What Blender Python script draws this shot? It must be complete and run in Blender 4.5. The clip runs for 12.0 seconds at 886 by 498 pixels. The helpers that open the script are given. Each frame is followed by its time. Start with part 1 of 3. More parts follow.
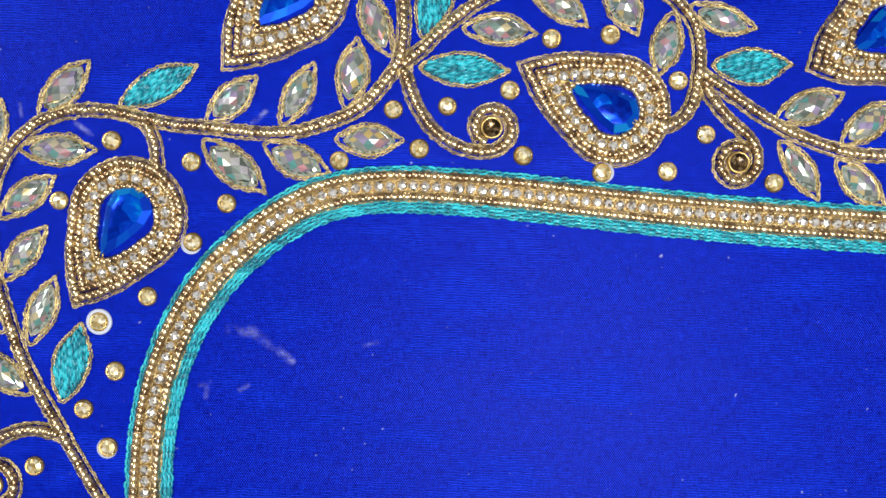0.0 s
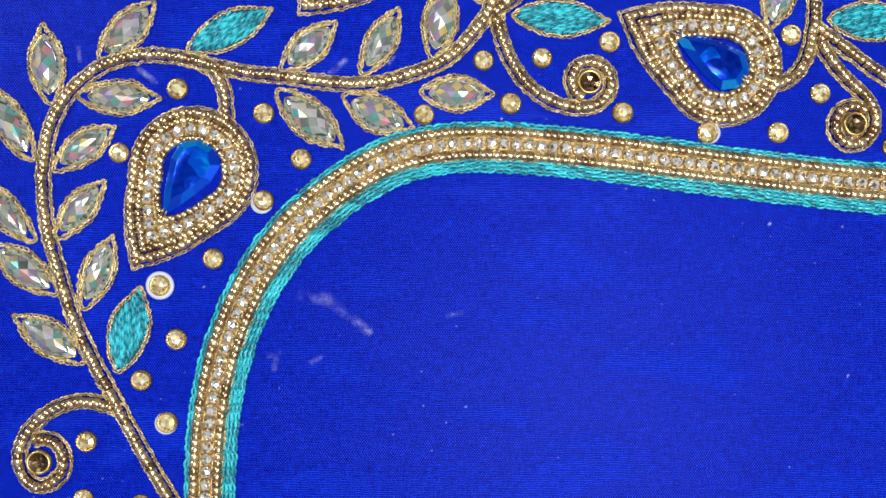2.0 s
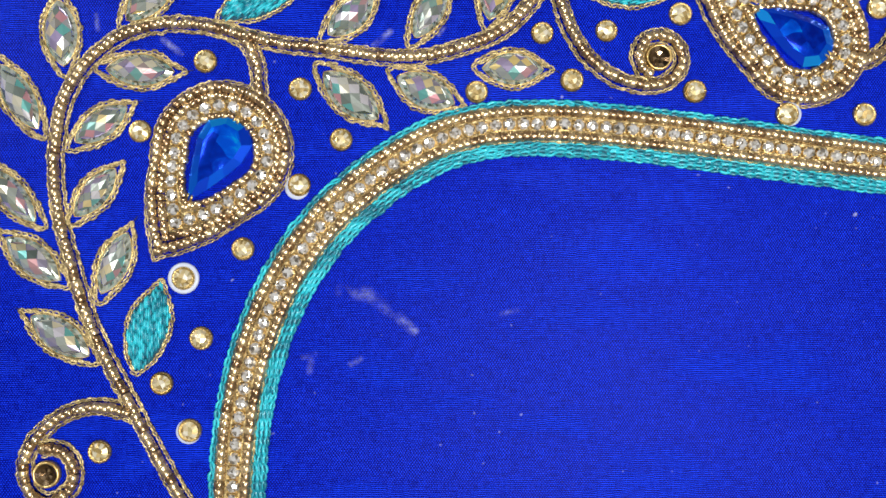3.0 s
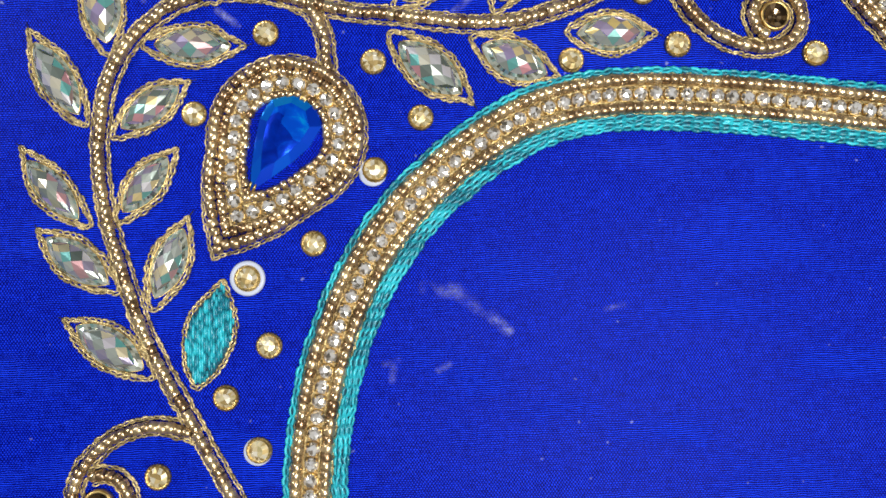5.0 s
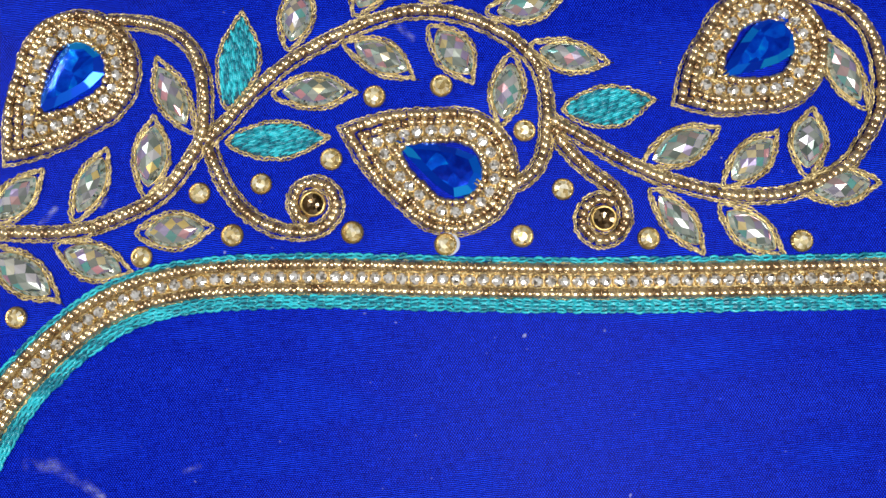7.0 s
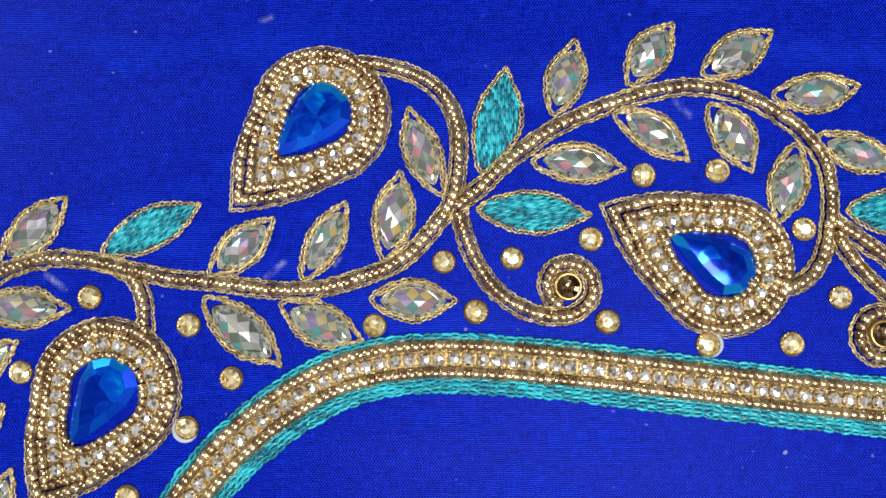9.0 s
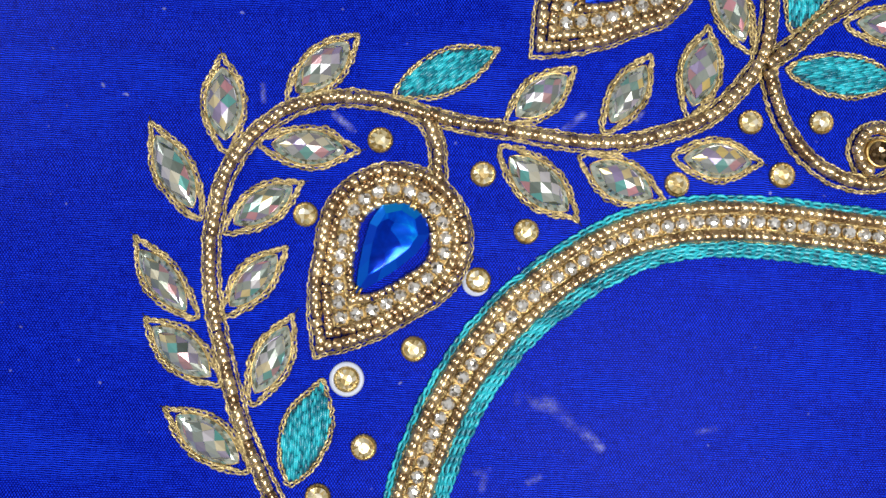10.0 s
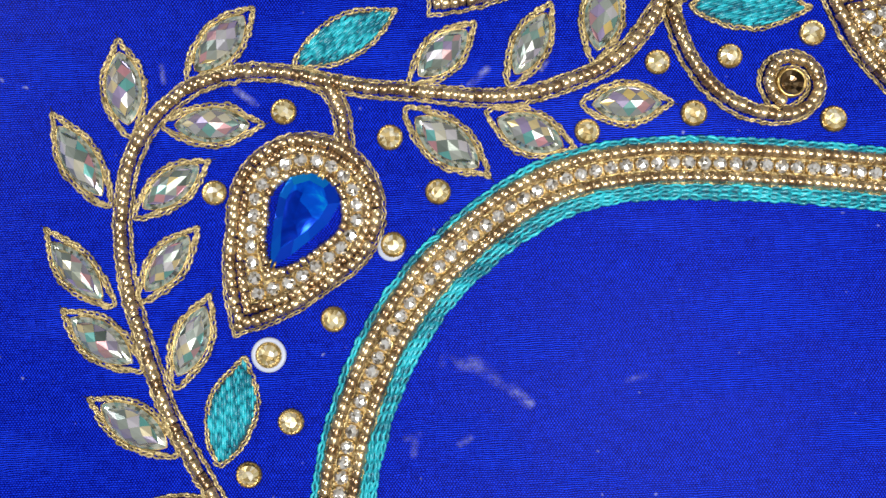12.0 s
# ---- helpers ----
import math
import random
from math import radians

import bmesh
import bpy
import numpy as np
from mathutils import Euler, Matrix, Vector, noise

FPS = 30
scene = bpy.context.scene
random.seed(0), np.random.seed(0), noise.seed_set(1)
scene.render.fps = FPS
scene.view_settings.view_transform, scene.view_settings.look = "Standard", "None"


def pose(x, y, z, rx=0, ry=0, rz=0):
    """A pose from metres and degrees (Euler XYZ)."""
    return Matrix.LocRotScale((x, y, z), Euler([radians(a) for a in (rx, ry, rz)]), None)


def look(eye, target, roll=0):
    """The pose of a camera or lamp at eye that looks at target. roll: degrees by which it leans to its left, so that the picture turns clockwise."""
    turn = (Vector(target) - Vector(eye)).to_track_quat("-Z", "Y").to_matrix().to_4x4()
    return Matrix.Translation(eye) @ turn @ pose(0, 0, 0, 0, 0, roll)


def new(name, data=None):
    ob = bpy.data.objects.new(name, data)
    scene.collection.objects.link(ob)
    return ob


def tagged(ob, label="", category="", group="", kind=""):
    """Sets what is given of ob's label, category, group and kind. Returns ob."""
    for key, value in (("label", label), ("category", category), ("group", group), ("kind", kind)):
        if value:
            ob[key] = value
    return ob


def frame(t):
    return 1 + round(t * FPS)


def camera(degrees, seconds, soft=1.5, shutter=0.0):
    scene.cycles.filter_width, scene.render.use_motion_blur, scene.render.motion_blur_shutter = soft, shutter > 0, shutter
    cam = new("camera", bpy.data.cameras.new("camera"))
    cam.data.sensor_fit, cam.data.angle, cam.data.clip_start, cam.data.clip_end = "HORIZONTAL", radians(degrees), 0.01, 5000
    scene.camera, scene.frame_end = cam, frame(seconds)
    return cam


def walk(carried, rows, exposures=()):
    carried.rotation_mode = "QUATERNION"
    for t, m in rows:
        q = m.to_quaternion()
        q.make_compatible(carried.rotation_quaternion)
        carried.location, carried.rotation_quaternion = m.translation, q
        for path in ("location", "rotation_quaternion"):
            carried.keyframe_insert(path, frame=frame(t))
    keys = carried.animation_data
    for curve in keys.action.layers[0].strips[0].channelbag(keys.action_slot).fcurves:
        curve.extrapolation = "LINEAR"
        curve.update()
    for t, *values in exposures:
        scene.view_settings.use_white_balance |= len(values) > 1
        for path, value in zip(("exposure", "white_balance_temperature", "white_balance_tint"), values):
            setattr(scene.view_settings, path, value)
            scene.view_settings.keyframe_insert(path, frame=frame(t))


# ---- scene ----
MM = 0.001
cam = camera(60.0, 12.0, soft=1.6)
# seconds, place in metres, turn in degrees from looking straight down
PATH = [
    (0.0, 0.05552, 0.06948, 0.22019, -0.782, -0.511, -0.954),
    (0.5, 0.05389, 0.0677, 0.21657, -0.833, -0.23, -0.891),
    (1.0, 0.04579, 0.0661, 0.21381, -0.975, -0.444, -0.769),
    (1.5, 0.03698, 0.06117, 0.20931, -0.375, -0.508, -0.139),
    (2.0, 0.0303, 0.05801, 0.20294, -0.343, -0.822, -0.055),
    (2.5, 0.02411, 0.05676, 0.20115, 0.21, -0.941, 0.145),
    (3.0, 0.01644, 0.05287, 0.18361, 0.513, -1.213, 0.269),
    (3.2, 0.01269, 0.05103, 0.17591, 1.357, -1.339, 0.144),
    (3.6, 0.00521, 0.04829, 0.16619, 1.313, -1.345, -0.001),
    (4.0, -0.00326, 0.04155, 0.16190, 1.216, -1.359, -0.320),
    (4.4, -0.00880, 0.03743, 0.16112, 1.119, -1.373, -0.639),
    (4.8, -0.00751, 0.04257, 0.1619, 1.075, -1.379, -0.784),
    (5.0, -0.00381, 0.05017, 0.16244, 0.881, -1.321, -1.283),
    (5.5, 0.02071, 0.0715, 0.16883, 1.19, -1.294, -3.502),
    (6.0, 0.05331, 0.07707, 0.17794, 2.089, 0.151, -5.182),
    (6.5, 0.08382, 0.07667, 0.18466, 2.753, 1.053, -5.887),
    (6.7, 0.09424, 0.0741, 0.18728, 3.23, 1.305, -6.135),
    (7.1, 0.10885, 0.07576, 0.18827, 3.415, 1.265, -5.729),
    (7.5, 0.11765, 0.08198, 0.18453, 3.821, 1.175, -4.835),
    (7.9, 0.11707, 0.08937, 0.17941, 4.227, 1.086, -3.942),
    (8.3, 0.10351, 0.09438, 0.17621, 4.412, 1.046, -3.536),
    (8.5, 0.09068, 0.09918, 0.17555, 3.353, 0.94, -2.684),
    (9.0, 0.04442, 0.10037, 0.17436, 2.982, 0.245, -0.296),
    (9.5, -0.00075, 0.09239, 0.17081, 2.64, -0.91, 1.712),
    (10.0, -0.02412, 0.06925, 0.16524, 2.295, -0.881, 2.473),
    (10.5, -0.02853, 0.05119, 0.15832, 1.274, -0.251, 1.896),
    (11.0, -0.03247, 0.02611, 0.15342, 2.587, -0.171, 0.458),
    (11.5, -0.0136, 0.03662, 0.15331, 3.209, 0.846, -1.242),
    (12.0, -0.00347, 0.06263, 0.16317, 1.984, 0.096, -2.216),
]
walk(cam, [(t, pose(x, y, z, a, b, c)) for t, x, y, z, a, b, c in PATH], [(0.0, 0.17), (3.2, 0.16), (5.0, 0.06), (6.5, 0.02), (8.5, 0.02), (9.5, 0.04), (10.5, 0.06), (12.0, 0.08)])

# ---- plan of the embroidery, in millimetres ----
# stone leaves: base, tip, half widths
LEFT_LEAVES = [
    (-73.4, 58.9, -87.7, 75.8, 5.5, 3.4), (-68.2, 59.5, -55.4, 75.0, 4.8, 4.1),
    (-67.9, 45.3, -84.7, 58.5, 5.2, 4.7), (-61.4, 41.0, -53.2, 60.6, 4.8, 4.6),
    (-60.8, 27.0, -79.4, 39.7, 4.8, 5.3), (-74.0, 79.9, -85.9, 100.5, 5.0, 4.5),
    (-68.8, 77.5, -52.4, 89.2, 5.1, 4.2), (-62.6, 97.2, -40.8, 96.4, 4.8, 5.2),
    (-69.3, 94.5, -71.4, 116.0, 5.2, 5.1), (-56.8, 106.2, -42.1, 121.8, 5.3, 4.9),
]
UPPER_LEAVES = [
    (-9.3, 103.9, 5.1, 116.7, 4.7, 5.1), (12.0, 102.7, 21.7, 120.3, 4.5, 4.7),
    (30.3, 107.0, 34.0, 127.2, 4.7, 5.6), (43.4, 121.8, 35.9, 142.1, 5.3, 4.0),
    (-10.6, 98.6, 7.1, 83.5, 5.3, 5.5), (7.0, 97.5, 25.7, 88.6, 4.5, 6.1), (27.1, 98.1, 46.7, 97.8, 5.0, 5.3),
]
ARCH_LEAVES = [
    (68.9, 140.1, 74.4, 157.3, 4.5, 5.4), (86.5, 147.0, 96.8, 161.3, 5.2, 4.9),
    (103.4, 149.0, 119.7, 159.3, 5.0, 5.4), (119.4, 144.4, 139.4, 146.4, 4.2, 5.6),
    (83.1, 140.3, 100.0, 129.4, 6.0, 3.7), (104.7, 142.4, 114.2, 126.5, 6.4, 4.3),
    (64.0, 129.3, 85.4, 127.4, 5.6, 4.4), (129.2, 134.8, 148.4, 128.2, 3.9, 5.4),
    (124.5, 133.1, 119.5, 114.7, 5.3, 4.4),
]
RIGHT_LEAVES = [
    (153.5, 102.1, 173.4, 109.1, 5.0, 5.3), (172.5, 94.7, 187.3, 106.7, 4.5, 5.2),
    (192.9, 94.7, 196.3, 111.6, 5.4, 4.7), (154.6, 95.8, 165.6, 78.5, 5.0, 3.9),
    (170.8, 90.3, 184.9, 76.4, 4.7, 5.2), (209.4, 109.8, 201.9, 130.1, 5.3, 4.0),
    (190.7, 92.1, 210.3, 91.8, 5.0, 5.3),
]
TEAL_LEAVES = [
    (-52.3, 24.4, -46.2, 47.2, 5.7, 5.7), (-33.9, 108.8, -11.4, 120.0, 5.3, 5.0),
    (52.4, 126.9, 58.5, 151.2, 4.6, 6.8), (51.4, 118.6, 77.4, 117.0, 5.1, 5.4),
    (135.4, 117.8, 158.5, 117.9, 4.9, 6.3),
]
DROPS = [
    (-48.9, 50.7, -32.3, 77.4, 17.1, -40.1, 65.5, -28.0, 85.5, 7.4),
    (78.6, 119.8, 107.1, 105.3, 16.4, 93.5, 114.4, 113.5, 101.1, 6.8),
    (-5.4, 117.7, 15.9, 140.3, 16.3, 4.3, 130.1, 21.9, 146.2, 7.3),
    (161.7, 115.5, 186.3, 127.3, 16.3, 174.7, 121.4, 194.3, 132.5, 6.9),
]
NECKLINE = [
    (-29.6, -15.4), (-29.3, -4.6), (-28.1, 13.0), (-25.0, 28.7), (-18.8, 45.0), (-9.5, 59.3), (2.4, 70.7),
    (19.3, 81.3), (32.6, 84.1), (44.6, 84.9), (70.8, 82.9), (91.3, 80.4), (114.1, 77.5), (139.3, 74.6),
    (164.4, 72.4), (194.4, 69.8),
]
LEFT_STEM = [
    (-35.7, -13.2), (-41.8, -3.3), (-47.4, 6.6), (-53.2, 17.6), (-59.0, 28.6), (-63.5, 38.5), (-67.0, 49.7),
    (-70.1, 61.1), (-71.4, 71.4), (-71.3, 78.2), (-69.8, 87.7), (-66.6, 94.9), (-61.7, 100.7), (-54.9, 105.3),
    (-45.8, 107.6), (-36.2, 107.2), (-29.1, 105.5), (-19.5, 103.3), (-9.9, 102.3), (-0.3, 101.0), (8.1, 100.2),
    (17.7, 100.9), (30.0, 104.8), (36.2, 108.4), (41.1, 113.6), (45.8, 120.7), (47.4, 129.7), (46.8, 138.6),
    (43.1, 145.6), (36.6, 149.9), (28.9, 151.8), (24.4, 152.5),
]
DROP_STEM = [
    (-33.3, 106.9), (-26.7, 103.5), (-24.1, 98.3), (-23.7, 92.5), (-23.4, 90.5),
]
ARCH_STEM = [
    (46.4, 118.9), (51.8, 123.1), (58.6, 129.3), (68.2, 136.3), (79.1, 141.3), (89.8, 144.7), (100.4, 146.4),
    (110.7, 144.8), (119.3, 140.6), (126.6, 134.9), (130.7, 128.3), (131.8, 120.5), (130.8, 111.5),
    (128.5, 105.2), (124.5, 101.3), (120.1, 99.9),
]
CURL_STEM_MIDDLE = [
    (46.9, 119.5), (48.9, 111.8), (52.2, 104.4), (57.2, 98.6), (63.4, 95.0), (69.7, 94.0), (74.9, 95.3),
    (77.7, 99.4), (76.7, 104.1), (72.6, 106.3), (68.6, 105.1), (66.9, 101.4), (67.8, 98.2), (70.3, 96.4),
]
CURL_STEM_RIGHT = [
    (132.7, 113.3), (135.7, 107.3), (140.8, 101.2), (145.6, 97.0), (148.1, 91.0), (146.0, 86.0), (141.6, 84.1),
    (137.6, 86.5), (137.1, 91.0), (140.1, 94.5), (143.4, 94.6), (145.6, 93.2),
]
RIGHT_STEM = [
    (132.2, 115.5), (139.6, 110.2), (148.1, 103.9), (156.6, 98.8), (165.2, 95.0), (173.9, 92.2), (182.6, 91.1),
    (191.6, 92.0),
]
CURL_STEM_LEFT = [
    (-51.6, 14.4), (-56.6, 16.4), (-63.2, 16.9), (-69.3, 14.7), (-74.1, 11.0), (-77.2, 6.2), (-77.9, 1.0),
    (-76.0, -3.7), (-72.3, -5.5), (-68.3, -3.8), (-66.0, 0.0), (-67.0, 4.8), (-70.7, 7.4), (-74.6, 6.6),
]
CURL_STONES = [
    (71.9, 100.8), (142.4, 89.8), (-72.6, 1.1),
]
ROUND_STONES_LEFT = [
    (-36.4, 98.9), (-60.5, 6.3), (-51.7, 82.1), (28.2, 92.2), (-13.9, 92.5), (-4.1, 80.5), (-14.0, 69.6),
    (-27.2, 54.3), (-36.9, 33.1), (-46.1, 22.4), (-39.4, 11.3), (-61.3, -8.9), (-46.4, -10.5),
]
ROUND_STONES_RIGHT = [
    (43.9, 106.5), (51.1, 95.2), (59.4, 107.2), (77.3, 111.5), (80.8, 92.8), (103.3, 87.5), (122.2, 87.6),
    (133.4, 98.0), (125.6, 113.5), (152.8, 83.8), (89.5, 126.0), (106.3, 126.9), (189.5, 79.4),
]
RINGED_STONE = (-41.2, 47.3)
# chalk strokes: from, to, half width, strength
CHALK_MARKS = [
    (-3.5, 44.4, 2.5, 43.6, 2.2, 0.3), (2.5, 43.6, 9.5, 38.5, 2.0, 0.32), (9.5, 38.5, 13.4, 35.0, 1.6, 0.5),
    (34.5, 39.0, 38.0, 39.9, 0.9, 0.4), (-11.3, 25.2, -11.0, 28.0, 1.1, 0.35), (-12.8, 28.6, -9.6, 29.4, 1.0, 0.3), (-1.5, 27.0, 0.8, 28.3, 1.0, 0.4), (97.3, 143.2, 100.4, 139.7, 1.1, 0.6),
    (3.6, 103.2, 7.4, 106.5, 1.0, 0.7), (-46.5, 104.0, -42.4, 100.8, 1.0, 0.6), (-62.0, 106.4, -62.4, 110.0, 0.8, 0.6),
    (2.0, 162.5, 4.2, 163.4, 1.0, 0.5), (19.0, 105.8, 20.4, 107.8, 0.7, 0.5),
]

# ---- world, lamps ----
world = bpy.data.worlds.new("world")
scene.world = world
world.use_nodes = True
world.node_tree.nodes["Background"].inputs[0].default_value = (0.6, 0.65, 0.75, 1)
world.node_tree.nodes["Background"].inputs[1].default_value = 0.3


def area_lamp(name, eye, target, sx, sy, watts, colour):
    lamp = bpy.data.lights.new(name, "AREA")
    lamp.shape, lamp.size, lamp.size_y, lamp.energy, lamp.color = "RECTANGLE", sx, sy, watts, colour
    ob = new(name, lamp)
    ob.matrix_world = look(eye, target)
    return ob


# unseen light, added overhead for the cloth's gloss and its falloff to the left
area_lamp("unseen_top_light", (0.21, -0.12, 0.78), (0.08, 0.06, 0), 0.35, 0.28, 7.9, (1.0, 0.97, 0.92))
# second unseen light, added for bright west facets and another bead highlight
area_lamp("unseen_west_light", (-0.95, 0.62, 1.05), (0.06, 0.07, 0), 0.5, 0.25, 9.0, (0.96, 0.98, 1.0))

# ---- materials ----


def material(name):
    m = bpy.data.materials.new(name)
    m.use_nodes = True
    return m, m.node_tree.nodes, m.node_tree.links, m.node_tree.nodes["Principled BSDF"]


def node(nodes, kind, **settings):
    n = nodes.new(kind)
    for key, value in settings.items():
        if key in n.inputs:
            n.inputs[key].default_value = value
    return n


def math_node(nodes, links, op, a, b=None, clamp=False):
    n = nodes.new("ShaderNodeMath")
    n.operation, n.use_clamp = op, clamp
    for i, v in enumerate((a, b)):
        if v is None:
            continue
        if isinstance(v, (int, float)):
            n.inputs[i].default_value = v
        else:
            links.new(v, n.inputs[i])
    return n.outputs[0]


def ramp(nodes, links, factor, stops):
    n = nodes.new("ShaderNodeValToRGB")
    while len(n.color_ramp.elements) < len(stops):
        n.color_ramp.elements.new(0.5)
    for e, (p, c) in zip(n.color_ramp.elements, stops):
        e.position, e.color = p, (*c, 1)
    links.new(factor, n.inputs[0])
    return n.outputs[0]


def mix_colour(nodes, links, factor, a, b, blend="MIX"):
    n = nodes.new("ShaderNodeMix")
    n.data_type, n.blend_type = "RGBA", blend
    for i, v in ((0, factor), (6, a), (7, b)):
        if isinstance(v, (int, float)):
            n.inputs[i].default_value = v
        elif isinstance(v, tuple):
            n.inputs[i].default_value = (*v, 1)
        else:
            links.new(v, n.inputs[i])
    return n.outputs[2]


def fabric_material():
    m, nodes, links, bsdf = material("blue_silk")
    co = nodes.new("ShaderNodeTexCoord").outputs["Object"]
    warp = node(nodes, "ShaderNodeTexNoise", Scale=420.0, Detail=3.0)
    links.new(co, warp.inputs["Vector"])
    shift = nodes.new("ShaderNodeVectorMath")
    shift.operation = "MULTIPLY_ADD"
    links.new(warp.outputs["Color"], shift.inputs[0])
    shift.inputs[1].default_value = (0.0008, 0.0007, 0)
    links.new(co, shift.inputs[2])
    apart = nodes.new("ShaderNodeSeparateXYZ")
    links.new(shift.outputs[0], apart.inputs[0])
    across = math_node(nodes, links, "SINE", math_node(nodes, links, "MULTIPLY", apart.outputs[0], math.pi / 0.00033))
    along_y = math_node(nodes, links, "SINE", math_node(nodes, links, "MULTIPLY", apart.outputs[1], math.pi / 0.00046))
    checks = math_node(nodes, links, "MULTIPLY_ADD", math_node(nodes, links, "MULTIPLY", across, along_y), 0.5)
    checks.node.inputs[2].default_value = 0.5
    ribs = math_node(nodes, links, "MULTIPLY", along_y, along_y)
    # slack and taut stretches: floats show as separate dots or run together into ribs
    stretches = nodes.new("ShaderNodeMapping")
    stretches.inputs["Scale"].default_value = (22, 60, 1)
    links.new(co, stretches.inputs["Vector"])
    slack = node(nodes, "ShaderNodeTexNoise", Scale=1.0, Detail=2.0)
    links.new(stretches.outputs[0], slack.inputs["Vector"])
    slack = math_node(nodes, links, "MULTIPLY", math_node(nodes, links, "SUBTRACT", slack.outputs["Fac"], 0.38, True), 4.0, True)
    mixed = nodes.new("ShaderNodeMix")
    for i, socket in ((0, slack), (2, checks), (3, ribs)):
        links.new(socket, mixed.inputs[i])
    weave = mixed.outputs[0]
    yarns = []
    for scales in ((330, 2900, 1), (2700, 260, 1), (40, 1500, 1)):
        stretch = nodes.new("ShaderNodeMapping")
        stretch.inputs["Scale"].default_value = scales
        links.new(co, stretch.inputs["Vector"])
        yarn = node(nodes, "ShaderNodeTexNoise", Scale=1.0, Detail=2.0, Roughness=0.6)
        links.new(stretch.outputs[0], yarn.inputs["Vector"])
        yarns.append(yarn.outputs["Fac"])
    yarn = math_node(nodes, links, "ADD", math_node(nodes, links, "ADD", yarns[0], math_node(nodes, links, "MULTIPLY", yarns[1], 0.7)), math_node(nodes, links, "MULTIPLY", yarns[2], 0.3))
    cloud = node(nodes, "ShaderNodeTexNoise", Scale=14.0, Detail=4.0)
    links.new(co, cloud.inputs["Vector"])
    tone = math_node(nodes, links, "ADD", math_node(nodes, links, "MULTIPLY", weave, 0.5), math_node(nodes, links, "MULTIPLY", yarn, 0.34))
    colour = ramp(nodes, links, tone, [(0.41, (0.0002, 0.0007, 0.03)), (0.61, (0.0011, 0.006, 0.28)), (0.85, (0.008, 0.056, 0.98))])
    colour = mix_colour(nodes, links, math_node(nodes, links, "MULTIPLY", cloud.outputs["Fac"], 0.2), colour, (0.002, 0.006, 0.36))
    # tailor's chalk left on the cloth: short smudged strokes
    grain = node(nodes, "ShaderNodeTexNoise", Scale=900.0, Detail=4.0, Roughness=0.7)
    links.new(co, grain.inputs["Vector"])
    ragged = node(nodes, "ShaderNodeTexNoise", Scale=180.0, Detail=3.0)
    links.new(co, ragged.inputs["Vector"])
    total = None
    for ax, ay, bx, by, wide, much in CHALK_MARKS:
        a, d = Vector((ax, ay, 0)) * MM, Vector((bx - ax, by - ay, 0)) * MM
        rel = nodes.new("ShaderNodeVectorMath")
        rel.operation = "SUBTRACT"
        links.new(co, rel.inputs[0])
        rel.inputs[1].default_value = a
        dot = nodes.new("ShaderNodeVectorMath")
        dot.operation = "DOT_PRODUCT"
        links.new(rel.outputs[0], dot.inputs[0])
        dot.inputs[1].default_value = d / d.length_squared
        along = math_node(nodes, links, "ADD", dot.outputs["Value"], 0.0, True)
        back = nodes.new("ShaderNodeVectorMath")
        back.operation = "SCALE"
        back.inputs[0].default_value = d
        links.new(along, back.inputs["Scale"])
        off = nodes.new("ShaderNodeVectorMath")
        off.operation = "DISTANCE"
        links.new(rel.outputs[0], off.inputs[0])
        links.new(back.outputs[0], off.inputs[1])
        away = math_node(nodes, links, "DIVIDE", off.outputs["Value"], wide * MM)
        near = math_node(nodes, links, "SUBTRACT", 1.0, away, True)
        near = math_node(nodes, links, "MULTIPLY", near, much)
        total = near if total is None else math_node(nodes, links, "MAXIMUM", total, near)
    spots = math_node(nodes, links, "MULTIPLY", math_node(nodes, links, "SUBTRACT", ragged.outputs["Fac"], 0.36, True), 3.2, True)
    chalk = math_node(nodes, links, "MULTIPLY", math_node(nodes, links, "MULTIPLY", total, spots), math_node(nodes, links, "MULTIPLY", math_node(nodes, links, "SUBTRACT", grain.outputs["Fac"], 0.3, True), 2.2), True)
    lint = node(nodes, "ShaderNodeTexNoise", Scale=420.0, Detail=1.0)
    links.new(co, lint.inputs["Vector"])
    lint = math_node(nodes, links, "MULTIPLY", math_node(nodes, links, "SUBTRACT", lint.outputs["Fac"], 0.765, True), 4.0, True)
    chalk = math_node(nodes, links, "MAXIMUM", chalk, lint)
    colour = mix_colour(nodes, links, chalk, colour, (0.62, 0.66, 0.85))
    links.new(colour, bsdf.inputs["Base Color"])
    bsdf.inputs["Roughness"].default_value = 0.4
    bsdf.inputs["Specular IOR Level"].default_value = 0.17
    bsdf.inputs["Specular Tint"].default_value = (0.16, 0.2, 1, 1)
    bump = node(nodes, "ShaderNodeBump", Strength=0.4, Distance=0.0002)
    links.new(tone, bump.inputs["Height"])
    links.new(bump.outputs[0], bsdf.inputs["Normal"])
    return m


